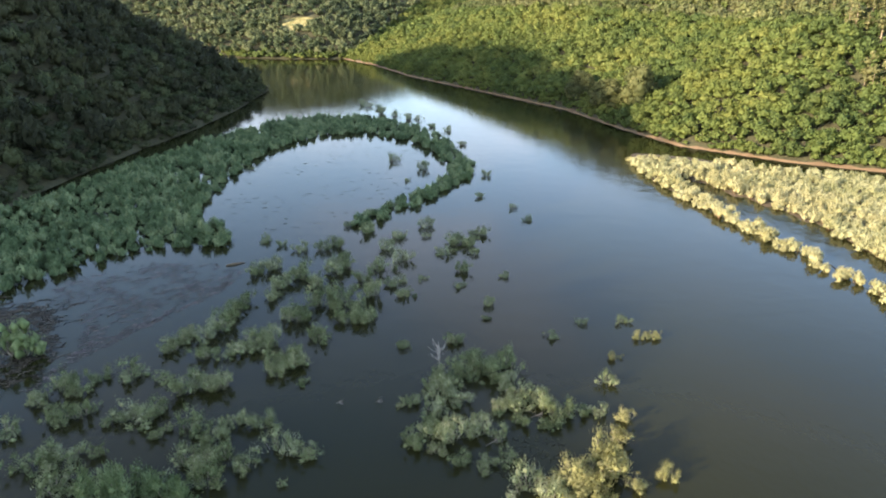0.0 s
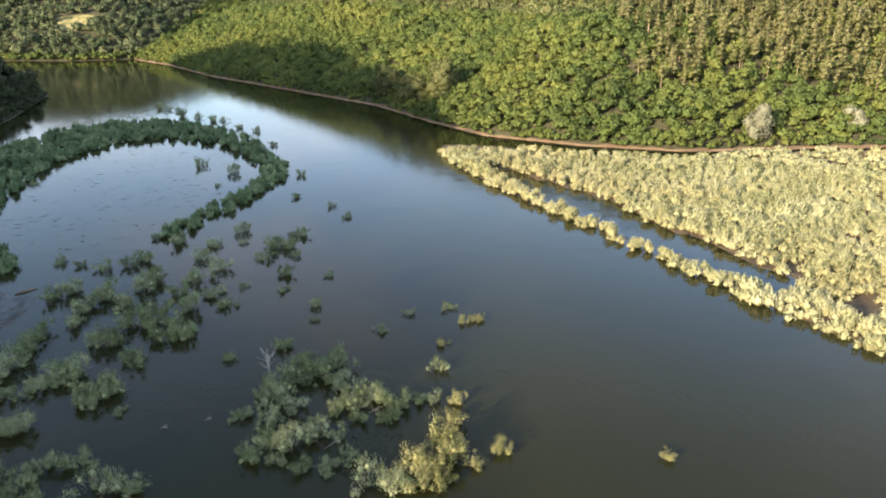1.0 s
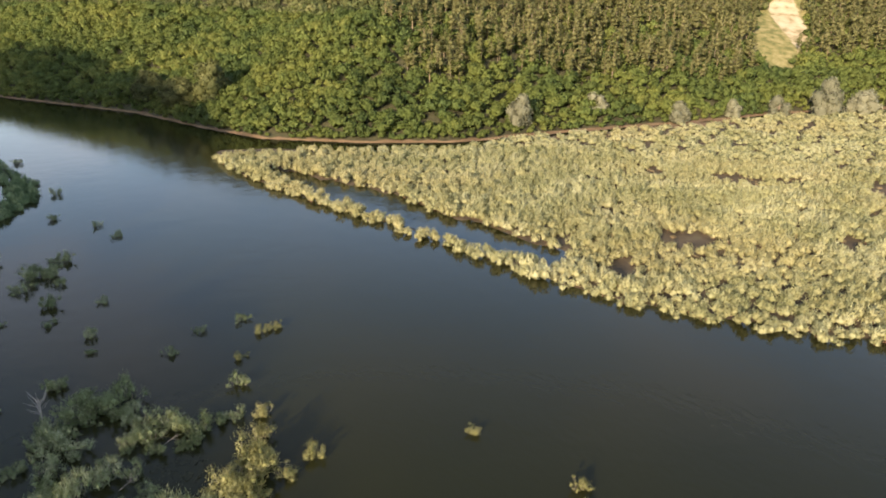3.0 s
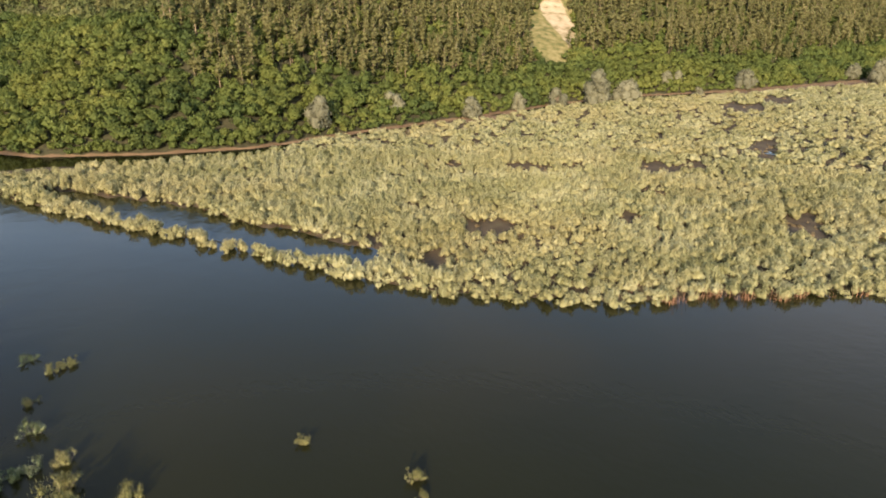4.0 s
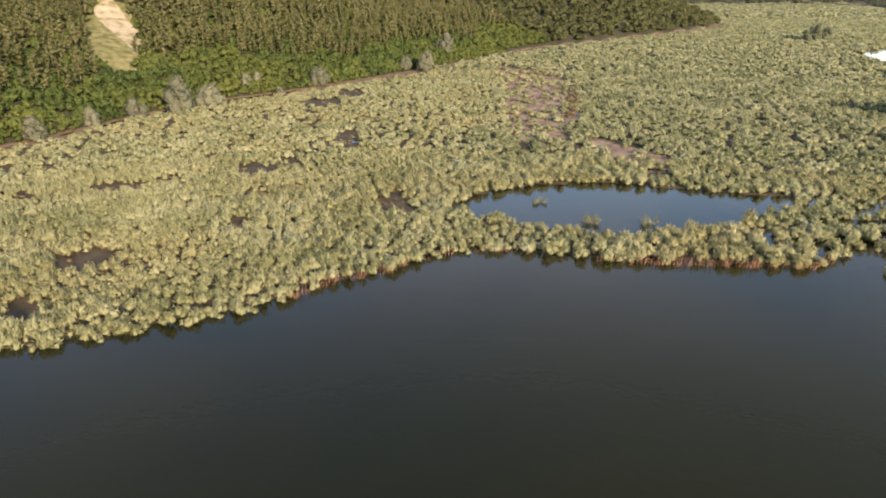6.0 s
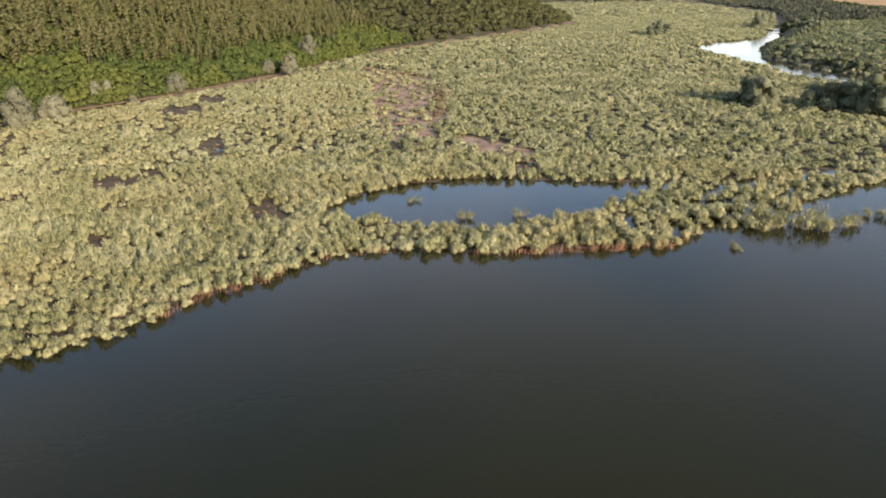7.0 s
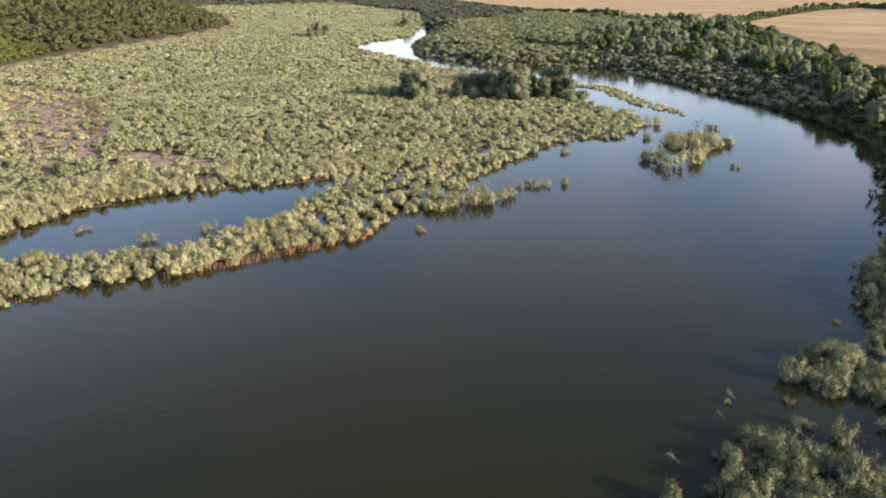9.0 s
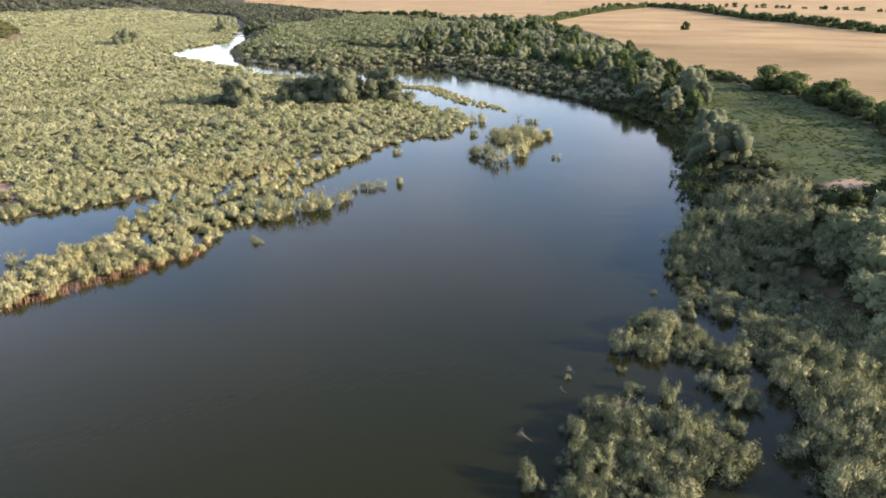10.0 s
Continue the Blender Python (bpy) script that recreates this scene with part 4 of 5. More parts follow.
    for kinds, sel, leaf, tall, words in ((leaf_low, ok & ~lower, DARK_SHADEWOOD, 1.7, "dark wood on the steep hill, shade put into its leaf colour"),
                                          (leaf_kinds, ok & lower, SHADEWOOD, 1.2, "green mixed trees low on the hill, shade put into their colour")):
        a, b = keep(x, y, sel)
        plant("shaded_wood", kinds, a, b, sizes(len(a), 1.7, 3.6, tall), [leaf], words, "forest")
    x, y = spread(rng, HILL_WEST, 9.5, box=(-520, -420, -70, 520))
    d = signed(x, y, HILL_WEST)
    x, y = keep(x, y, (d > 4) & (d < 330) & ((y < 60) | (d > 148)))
    plant("shaded_wood", leaf_far, x, y, sizes(len(x), 3.8, 5.6, 1.25), [DARK_SHADEWOOD],
          "dark wood on the ridge of the west hill, colour deepened for shade", "forest")
    x, y = spread(rng, HILL_WEST, 2.6, box=(-125, 60, -60, 400))
    d = signed(x, y, HILL_WEST)
    x, y = keep(x, y, (d > -4.5) & (d < 7) & (rng.random(len(x)) < 0.55 + 0.2 * d))
    plant("bank_scrub", leaf_low, x, y, sizes(len(x), 0.9, 2.2, 1.0), [SHADEWOOD], "scrub along the foot of the west hill, colour darkened for shade", "scrub")
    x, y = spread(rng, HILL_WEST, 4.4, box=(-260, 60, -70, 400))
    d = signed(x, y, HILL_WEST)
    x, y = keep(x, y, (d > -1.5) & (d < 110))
    plant("undergrowth", leaf_far, x, y, sizes(len(x), 1.3, 2.6, 0.8), [DARK_SHADEWOOD], "undergrowth on the west hill, colour darkened for shade", "scrub")
    # undergrowth of the east bank, the bank's shade put into its colour
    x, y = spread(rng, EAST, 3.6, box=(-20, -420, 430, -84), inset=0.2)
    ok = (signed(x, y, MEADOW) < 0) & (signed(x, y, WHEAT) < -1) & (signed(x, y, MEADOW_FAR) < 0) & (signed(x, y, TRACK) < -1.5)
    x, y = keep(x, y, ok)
    plant("undergrowth", leaf_far, x, y, sizes(len(x), 1.2, 2.3, 0.9), [SHADED_UNDERSTOREY], "grey-green undergrowth of the east bank, darkened for the shade there", "scrub")
    # rough grass of the meadow
    x, y = spread(rng, MEADOW, 1.15)
    x, y = keep(x, y, rng.random(len(x)) < np.clip(0.6 + 0.25 * roll_of(x, y, 5), 0.2, 0.9))
    plant("meadow_grass", leaf_far, x, y, sizes(len(x), 0.3, 0.8, 0.35), [GRASS], "rough yellow-green tussocks of the meadow", "grass")
    # flood plain scrub and woods along the river
    x, y = spread(rng, WOOD_FLOODPLAIN, 5.6, box=(330, -720, 900, -240))
    strip = [(465, -322), (393, -356), (372, -336), (446, -303)]
    x, y = keep(x, y, signed(x, y, strip) < 0)
    plant("floodplain_scrub", leaf_low, x, y, sizes(len(x), 1.8, 3.8, 0.8), [PALEWOOD], "pale green willow scrub on the flood plain", "scrub")
    x, y = spread(rng, WOOD_FLOODPLAIN, 11.0, box=(880, -1100, 2400, -240))
    plant("floodplain_wood", leaf_far, x, y, sizes(len(x), 3.0, 7.0, 0.9), [FARWOOD], "grey-green riverside wood on the flood plain", "forest")


build_forest()


# ---------------------------------------------------------------- single bushes and trees
def part(name, verts, quads, tris, mat, parent, label="", normals=None, tones=None):
    """One mesh object under a thing."""
    me = mesh_of(name, verts, quads, tris, smooth=True, normals=normals, tones=tones)
    me.materials.append(mat)
    ob = new(name, me)
    ob.parent = parent
    if label:
        ob["label"] = label
    return ob


def bush(name, seed, leaf, stems=30, blades=36, squat=1.0, label="", category="willow bush", group="", blade=0.135, lean=0.38, puff=0.34, core=0.36):
    """A flooded willow bush, one metre in radius: leaning shoots, each clothed in narrow leaves over its upper part."""
    r = np.random.default_rng(seed)
    root = tagged(new(name), label, category, group)
    # shoots rise from a few stools and end in soft tufts
    stools = r.uniform(-0.45, 0.45, (5, 2)) * np.array([1.2, 0.9])
    foot = stools[r.integers(0, 5, stems)] + r.normal(0, 0.12, (stems, 2))
    d = np.linalg.norm(foot, axis=1, keepdims=True)
    way = foot / np.maximum(d, 0.05) * lean * r.uniform(0.1, 1.3, (stems, 1)) + r.normal(0, 0.2, (stems, 2))
    top = squat * (0.82 - 0.40 * np.minimum(d[:, 0], 1.0)) * r.uniform(0.12, 1.1, stems)
    base = np.column_stack([foot * 0.75, np.full(stems, -0.25)])
    tip = np.column_stack([foot + way, top])
    tuft = r.uniform(0.65, 1.4, stems) * puff
    # leaves, a loose cloud round each tip
    k = np.repeat(np.arange(stems), blades)
    out = unit(r.normal(size=(len(k), 3)))
    out[:, 2] = np.where(out[:, 2] < -0.45, -out[:, 2], out[:, 2])
    at = tip[k] + out * (tuft[k] * np.abs(r.normal(0.62, 0.26, len(k))))[:, None] * np.array([1, 1, 1.35])
    at[:, 2] = np.maximum(at[:, 2], 0.02)
    low = r.random(len(k)) < 0.22
    at[low] = (base[k] + (tip - base)[k] * r.uniform(0.35, 0.9, (len(k), 1)) + 0.12 * r.normal(size=(len(k), 3)))[low]
    along = unit(out * 0.7 + 0.4 * r.normal(size=(len(k), 3)) + np.array([0, 0, 0.75]))
    side = unit(np.cross(along, out + 0.8 * r.normal(size=(len(k), 3))))
    ln = blade * r.uniform(0.55, 1.4, (len(k), 1))
    wd = ln * 0.12
    v = np.stack([at + side * wd - along * ln * 0.3, at - side * wd - along * ln * 0.3, at + along * ln * 0.75], 1)
    soft = soften(v, unit(unit(at - tip[k]) * 0.9 + at * np.array([0.55, 0.55, 0.7])), 0.86)
    v = v.reshape(-1, 3)
    t = np.arange(len(v), dtype=np.int32).reshape(-1, 3)
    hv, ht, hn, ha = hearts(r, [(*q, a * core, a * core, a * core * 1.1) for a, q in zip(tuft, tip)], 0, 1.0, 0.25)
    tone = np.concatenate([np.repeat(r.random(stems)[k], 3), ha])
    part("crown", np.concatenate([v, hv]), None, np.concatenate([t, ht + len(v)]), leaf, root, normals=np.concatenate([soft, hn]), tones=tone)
    sv, sq = stack([limb([p, p * 0.5 + q * 0.5 + np.array([0, 0, 0.04]), q], [0.022, 0.016, 0.007], 3) for p, q in zip(base, tip)])
    stool = len(sv)      # all stems spring from one drowned rootstock
    roots = np.array([(9 * j + a, 9 * j + (a + 1) % 3, stool) for j in range(stems) for a in range(3)], np.int32)
    part("woody_base", np.vstack([sv, (0, 0, -0.45)]), sq, roots, TWIG, root, "leaning grey-brown stems")
    return root


def tree(name, seed, leaf, n_lobes=11, n=1200, low=0.55, label="", category="tree", group=""):
    """A broad tree, one metre in crown radius: trunk, limbs and a clumped crown."""
    r = np.random.default_rng(seed)
    root = tagged(new(name), label, category, group)
    lobes = crown_lobes(r, n_lobes, 1.0, low, 1.5) + [(0.45 * math.cos(a), 0.45 * math.sin(a), 0.34, 0.5, 0.5, 0.4) for a in (0.3, 2.4, 4.5)]
    v, t, vn, va = sprays(r, lobes, n, 0.11, 0.05, lift=0.2, loose=0.6, under=-0.7, feather=0.3)
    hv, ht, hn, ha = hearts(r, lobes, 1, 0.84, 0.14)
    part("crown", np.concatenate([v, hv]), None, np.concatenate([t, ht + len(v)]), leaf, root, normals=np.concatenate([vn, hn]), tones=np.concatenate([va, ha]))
    limbs = [limb([(0, 0, -0.25), (0.02, 0.01, 0.4), (0, 0.03, 1.1)], [0.11, 0.08, 0.04], 7)]
    for lobe in lobes[:6]:
        limbs.append(limb([(0, 0, 0.35), (lobe[0] * 0.5, lobe[1] * 0.5, 0.35 + 0.5 * (lobe[2] - 0.35)), lobe[:3]], [0.06, 0.04, 0.015], 5))
    sv, sq = stack(limbs)
    part("trunk", sv, sq, None, BARK, root, "grey-brown trunk and limbs")
    return root


def dead_tree(name, seed, height, label, wood):
    """Bare bleached tree: a stem and forking twigs."""
    r = np.random.default_rng(seed)
    root = tagged(new(name), label, "dead tree")
    twigs = []
    for k in range(16):
        a, z = r.uniform(0, 6.28), height * r.uniform(0.3, 0.85)
        ln = height * r.uniform(0.18, 0.4)
        mid = (ln * 0.5 * math.cos(a), ln * 0.5 * math.sin(a), z + ln * 0.35)
        tip = (ln * math.cos(a + 0.3), ln * math.sin(a + 0.3), z + ln * 0.9)
        twigs.append(limb([(0, 0, z), mid, tip], [0.010 * height, 0.007 * height, 0.003 * height], 4))
    v, q = limb([(0, 0, -0.5), (0.03 * height, 0, height * 0.5), (0, 0.03 * height, height)], [0.018 * height, 0.013 * height, 0.004 * height], 6)
    part("trunk", v, q, None, wood, root)
    tv, tq = stack(twigs)
    part("bare_branching", tv, tq, None, wood, root)
    return root


def with_young(rows, seed, share=1.2, least=0.5):
    """The same places with smaller bushes sprung up round them."""
    r = np.random.default_rng(seed)
    out = list(rows)
    for x, y, rad in rows:
        for k in range(int(r.poisson(share))):
            a, d = r.uniform(0, 6.28), rad * r.uniform(0.8, 1.5)
            out.append((x + d * math.cos(a), y + d * math.sin(a), max(least, rad * r.uniform(0.35, 0.75))))
    return out


def stand(kinds, rows, seed, tall=1.0, wide=1.0, sink=0.0, floor=0.0):
    """Puts a kind of plant at each (x, y, radius); the first of each kind is moved, the others are copies."""
    r = np.random.default_rng(seed)
    levels = np.maximum(ground([p[0] for p in rows], [p[1] for p in rows]), floor) - sink
    for (x, y, rad), z in zip(rows, levels):
        k = int(r.integers(0, len(kinds)))
        s = rad * wide
        m = (Matrix.Translation((x, y, z)) @ Matrix.Rotation(r.uniform(0, 6.28), 4, 'Z')
             @ Matrix.Diagonal((s * r.uniform(0.92, 1.1), s * r.uniform(0.92, 1.1), s * tall * r.uniform(0.75, 1.3), 1)))
        ob = kinds[k]
        if ob.get("placed"):
            copy_thing(ob, m @ Matrix.Diagonal((*(1 / v for v in ob.scale), 1)))
        else:
            ob["placed"] = 1
            ob.matrix_basis = m


# x, y, radius of each bush
MID_SHALLOWS = [(-34.4, 126.6, 1.0), (-30.3, 123.9, 0.9), (-31.8, 110.7, 1.9), (-29.3, 112.3, 1.7), (-26.3, 121.8, 1.4), (-26.4,
    104.9, 2.0), (-24.0, 108.4, 2.1), (-22.4, 121.1, 1.6), (-20.3, 123.7, 1.6), (-19.2, 135.2, 1.0), (-15.0, 132.1, 1.9), (-11.3,
    122.3, 1.8), (-8.7, 128.3, 1.2), (-10.5, 112.0, 1.9), (-7.8, 115.4, 1.7), (-17.4, 111.0, 2.3), (-20.2, 105.3, 1.4), (-13.1,
    107.2, 1.6), (-8.8, 105.1, 1.2), (-10.8, 101.3, 1.7), (-5.8, 100.8, 1.1), (-7.1, 106.6, 0.8), (-3.7, 107.1, 0.8), (-18.5,
    96.9, 2.2), (-16.0, 97.7, 2.3), (-13.8, 91.8, 2.0)]
MID_SHALLOWS_B = [(-12.0, 91.8, 1.6), (-21.2, 91.9, 2.0), (-17.7, 85.9, 1.5), (-31.0, 97.0, 1.9), (-31.2, 93.7, 1.5), (-26.8,
    99.6, 1.2), (-26.3, 84.6, 1.9), (-23.6, 85.6, 1.9), (-21.9, 79.3, 1.5), (-19.4, 79.3, 1.4), (-5.3, 83.7, 0.8), (1.5, 85.7,
    1.0), (-4.0, 135.7, 1.7), (-3.3, 128.2, 0.9), (0.4, 119.5, 1.5), (2.8, 111.3, 1.2), (2.2, 104.0, 0.8), (1.8, 124.7, 1.8),
    (4.5, 123.3, 1.4), (7.1, 130.2, 1.2), (5.4, 119.5, 0.9), (10.0, 108.5, 0.8), (6.4, 97.4, 0.9), (6.4, 92.0, 0.5)]
WEST_SHALLOWS = [(-39.9, 76.9, 2.0), (-42.4, 75.9, 1.2), (-45.2, 72.9, 1.6), (-43.4, 73.5, 1.2), (-40.9, 67.9, 1.3), (-43.8, 67.7,
    1.3), (-46.9, 70.7, 1.2), (-47.8, 64.6, 1.7), (-41.8, 59.6, 1.8), (-40.2, 59.3, 1.2), (-38.8, 60.7, 1.6), (-36.3, 60.5, 0.9),
    (-35.1, 66.2, 2.0), (-32.7, 68.4, 1.5), (-36.6, 66.7, 1.1), (-30.7, 73.4, 2.1), (-28.2, 73.4, 1.5), (-26.7, 74.0, 1.5),
    (-34.7, 75.1, 1.2), (-28.2, 65.0, 1.7), (-30.7, 64.0, 0.9), (-26.1, 59.0, 2.0), (-23.6, 56.7, 1.6), (-24.5, 59.4, 1.5),
    (-22.4, 60.4, 1.5)]
WEST_SHALLOWS_B = [(-19.7, 58.0, 1.3), (-24.2, 64.4, 1.4), (-20.1, 66.0, 1.5), (-23.2, 66.6, 1.0), (-17.6, 61.3, 1.8), (-14.6,
    60.8, 1.3), (-16.0, 55.8, 0.5), (-36.0, 85.4, 1.7), (-33.7, 87.1, 1.9), (-32.1, 89.7, 2.2), (-30.7, 81.3, 1.6), (-26.1, 84.4,
    2.3), (-20.9, 76.7, 1.3), (-17.2, 74.6, 0.7), (-19.6, 79.6, 1.6), (-37.4, 55.1, 1.8)]
CLUMP = [(4.4, 77.9, 2.4), (8.2, 78.6, 1.9), (2.9, 76.5, 1.8), (-0.0, 73.1, 1.6), (2.0, 71.2, 1.6), (-1.6, 74.5, 1.3), (8.0, 75.1,
    1.3), (-4.3, 70.3, 1.0), (-1.7, 68.2, 1.5), (-1.6, 63.7, 1.5), (-3.5, 63.2, 1.3), (0.9, 63.7, 1.8), (3.8, 64.8, 1.8), (-0.9,
    60.7, 0.9), (1.7, 59.2, 1.1), (4.4, 58.8, 0.9), (5.9, 59.7, 1.2), (6.4, 69.3, 1.0), (8.6, 68.1, 1.5), (8.7, 72.4, 1.4), (11.1,
    69.9, 1.6), (13.1, 67.5, 1.5), (11.6, 65.8, 0.8), (15.5, 68.0, 1.0), (17.5, 68.0, 1.0)]
CLUMP_B = [(14.3, 58.2, 2.3), (16.1, 57.3, 1.6), (12.2, 54.8, 1.6), (14.1, 54.3, 1.6), (7.7, 54.8, 1.8), (9.9, 54.0, 1.2), (18.1,
    55.6, 1.1), (17.6, 62.5, 1.2), (20.2, 66.8, 0.9), (19.5, 74.3, 1.3),
    (25.4, 90.9, 1.3), (19.8, 91.0, 0.9), (14.5, 86.5, 1.0), (-5.5, 83.8, 1.0), (1.4, 85.0, 1.2), (22.0, 57.1, 1.2), (38.1, 51.2,
    0.8), (40.8, 38.4, 0.8), (39.4, 36.4, 0.6)]
MARSH_EDGE = [(130.0, -78.4, 2.9), (129.2, -81.6, 2.6), (129.0, -87.9, 2.1), (136.1, -96.7, 1.4), (133.9, -100.9, 1.5), (132.4,
    -107.5, 1.3), (129.4, -69.9, 2.5), (132.9, -73.8, 2.2), (136.8, -71.8, 2.6), (159.8, -128.8, 1.5), (140.5, -143.6, 2.9),
    (133.4, -143.2, 3.6), (133.3, -150.2, 3.7), (136.9, -160.6, 3.5), (145.1, -172.9, 2.8), (144.2, -177.5, 1.9), (164.0, -193.0,
    2.1), (122.1, -155.7, 1.0), (180.5, -183.0, 2.6), (162.5, -163.5, 1.4)]
GREY_BANK = [(144.0, 175.2, 5.1), (176.5, 173.3, 4.0), (201.5, 158.5, 4.7), (227.1, 155.1, 3.4), (242.2, 146.9, 4.0), (257.4,
    138.8, 6.0), (269.3, 131.9, 5.5), (312.9, 134.1, 3.0), (318.3, 131.1, 3.4), (309.0, 116.8, 2.1), (344.6, 109.8, 5.1), (416.9,
    80.0, 4.8), (415.4, 67.5, 5.1), (480.2, 65.1, 6.3)]

GREEN_BUSHES = [bush("willow_bush", 20 + k, WILLOW_BUSH, 17 + 2 * k, 100, 1.2,
                     "grey-green willow bush standing in flood water", group="flooded willows") for k in range(5)]
for k, rows in enumerate((MID_SHALLOWS, MID_SHALLOWS_B, WEST_SHALLOWS, WEST_SHALLOWS_B, CLUMP)):
    stand(GREEN_BUSHES, with_young(rows, 140 + k, 1.4 if rows is CLUMP else 0.5), 40 + k, tall=1.0, wide=1.05, sink=0.05)
LEAFY = [bush("green_willow_bush", 36 + k, WILLOW_FRESH, 20, 130, 1.1, "fresh green willow bush standing in flood water", group="green flooded willows") for k in range(2)]
stand(LEAFY, [(-33, 54.5, 2.2), (-30.5, 55.3, 2.3), (-28.2, 54.8, 2.1), (-26, 54.2, 1.7), (-31.5, 52.8, 2.0), (-28.5, 52.2, 1.9), (-24.4, 53.0, 1.4)], 64, tall=1.05, sink=0.05)
# bushes beyond the hill's shadow, leaves coloured as sunlit
SUNLIT_BUSHES = [bush("yellow_willow_bush", 30 + k, WILLOW_SUNLIT, 20, 110, 1.25,
                   "willow bush standing in flood water, yellow sunlight put into its leaf colour", group="sunlit flooded willows") for k in range(3)]
stand(SUNLIT_BUSHES, CLUMP_B[:4] + CLUMP_B[6:9] + [(26.6, 86.3, 0.8), (27.8, 86.5, 0.7), (29, 86.3, 0.8), (22.1, 80.0, 0.8)] + CLUMP_B[15:] + [(13.2, 56.4, 2.1), (15.4, 55.6, 1.7), (11.4, 56.2, 1.3)], 46, tall=0.95, wide=1.15, sink=0.05)
stand(GREEN_BUSHES, CLUMP_B[4:6], 48, tall=1.1, wide=1.1, sink=0.05)
stand(GREEN_BUSHES, CLUMP_B[9:15], 65, tall=1.0, wide=0.85, sink=0.05)
RING_BITS = [(-31, 290, 1.6), (-27, 286, 1.4), (-18, 269, 1.5), (-9, 260, 1.6), (-4, 245, 1.4), (-34, 297, 1.5), (-24, 276, 1.8), (-13, 262, 1.7), (1, 238, 1.3),
             (8, 156, 1.0), (17, 139, 1.0), (15, 147, 0.8), (-14, 193, 1.5), (-52, 184, 1.0), (-9, 171, 0.8), (11, 176, 1.2), (6, 214, 1.2), (-6, 184, 1.6)]
stand(GREEN_BUSHES, RING_BITS, 49, tall=1.1, sink=0.05)
EDGE_BUSHES = [bush("marsh_willow_bush", 60 + k, WILLOW_MARSH, 22, 90, 0.9,
                    "pale willow bush off the marsh edge in open water", group="willows off the marsh edge", lean=0.55, puff=0.4, core=0.3) for k in range(3)]
r_islet = np.random.default_rng(31)
ix, iy = spread(r_islet, [(151, -158), (144, -161), (139, -169), (146, -178), (155, -182), (161, -172)], 3.4, 0.5)
ISLET = [(a, b, r_islet.uniform(1.5, 2.4)) for a, b in zip(ix, iy)]
stand(EDGE_BUSHES, MARSH_EDGE + [(154, -1, 1.2), (140, -11, 1.5), (141, -23, 1.5), (119, -60, 0.9), (131, -79, 1.4), (118, -60, 0.6)] + ISLET, 47, tall=1.1, sink=0.05)
BANK_WILLOWS = [bush("bank_willow", 70 + k, WILLOW_BANK, 19, 150, 1.15, "tall grey-green willow at the flooded east bank",
                     group="east bank willows", blade=0.12, lean=0.38, puff=0.33, core=0.36) for k in range(4)]
r_bank = np.random.default_rng(21)
# outlines of the willow beds, spacing, radii, height over radius
BEDS = [([(61, -113), (66, -134), (66, -148), (57, -152), (45, -139), (39, -133), (33, -114), (38, -112), (46, -110), (52, -101)], 3.6, 2.1, 3.2, 1.15),
        ([(51, -99), (46, -108), (38, -112), (30, -109), (28, -102), (32, -98), (32, -89), (35, -87), (38, -93), (42, -87), (45, -88)], 2.7, 1.3, 2.1, 0.9),
        ([(49, -79), (48, -86), (42, -84), (37, -83), (33, -84), (31, -79), (35, -77), (38, -75), (41, -73), (46, -73)], 2.0, 1.2, 2.0, 1.0),
        ([(33, -88), (32, -97), (30, -102), (22, -101), (16, -90), (9, -66), (15, -60), (16, -63), (19, -66), (23, -68), (22, -72), (25, -78), (27, -78),
          (31, -82)], 2.65, 1.7, 2.9, 1.1),
        ([(34, -74), (30, -75), (27, -74), (25, -70), (29, -68)], 2.2, 1.2, 1.9, 1.0),
        ([(38, -53), (39, -60), (35, -60), (31, -65), (29, -67.5), (26, -66), (23, -59), (24, -50), (31, -43), (36, -49)], 2.4, 1.5, 2.5, 0.95)]
for k, (bed, gap, lo, hi, tall) in enumerate(BEDS):
    bx, by = spread(r_bank, bed, gap, 0.5)
    stand(BANK_WILLOWS, [(a, b, r_bank.uniform(lo, hi)) for a, b in zip(bx, by)], 50 + k, tall=tall, wide=0.95, sink=0.05)
LONE = [(36.3, -43.4, 1.6), (38.5, -65, 1.0), (42, -68, 0.6), (45.5, -62, 0.4), (54.5, -100.5, 0.8), (57, -105, 0.8), (34.5, -66.5, 1.4), (52, -92, 0.5)]
stand(BANK_WILLOWS, LONE, 61, tall=1.1, sink=0.05)
TALL_WILLOWS = [tree("white_willow_tree", 180 + k, WILLOW_BANK, 16, 1700, 0.35, "tall silvery willow tree at the edge of the flooded bank", "willow tree",
                     "tall willows on the east bank") for k in range(2)]
bx, by = spread(r_bank, [(37, -125), (35, -134), (27, -134), (17, -112), (19, -100), (24, -99), (28, -102), (30, -108)], 5.5, 0.4)
stand(TALL_WILLOWS, [(a, b, r_bank.uniform(2.8, 4.0)) for a, b in zip(bx, by)], 62, tall=0.95, sink=0.2)
GREY_TREES = [tree("grey_willow_tree", 80 + k, WILLOW_GREY, 14, 1500, 0.4,
                   "silver-grey willow tree at the foot of the hill", "willow tree", "grey willows under the hill") for k in range(3)]
stand(GREY_TREES, GREY_BANK, 52, tall=1.05, wide=1.0, floor=0.1)

# the great oaks at the point of the north bank
OAKS = [tree("oak_tree", 90 + k, OAK_LEAF, 18, 3000, 0.5, "large dark green oak at the wooded point", "oak tree", "oaks on the point") for k in range(2)]
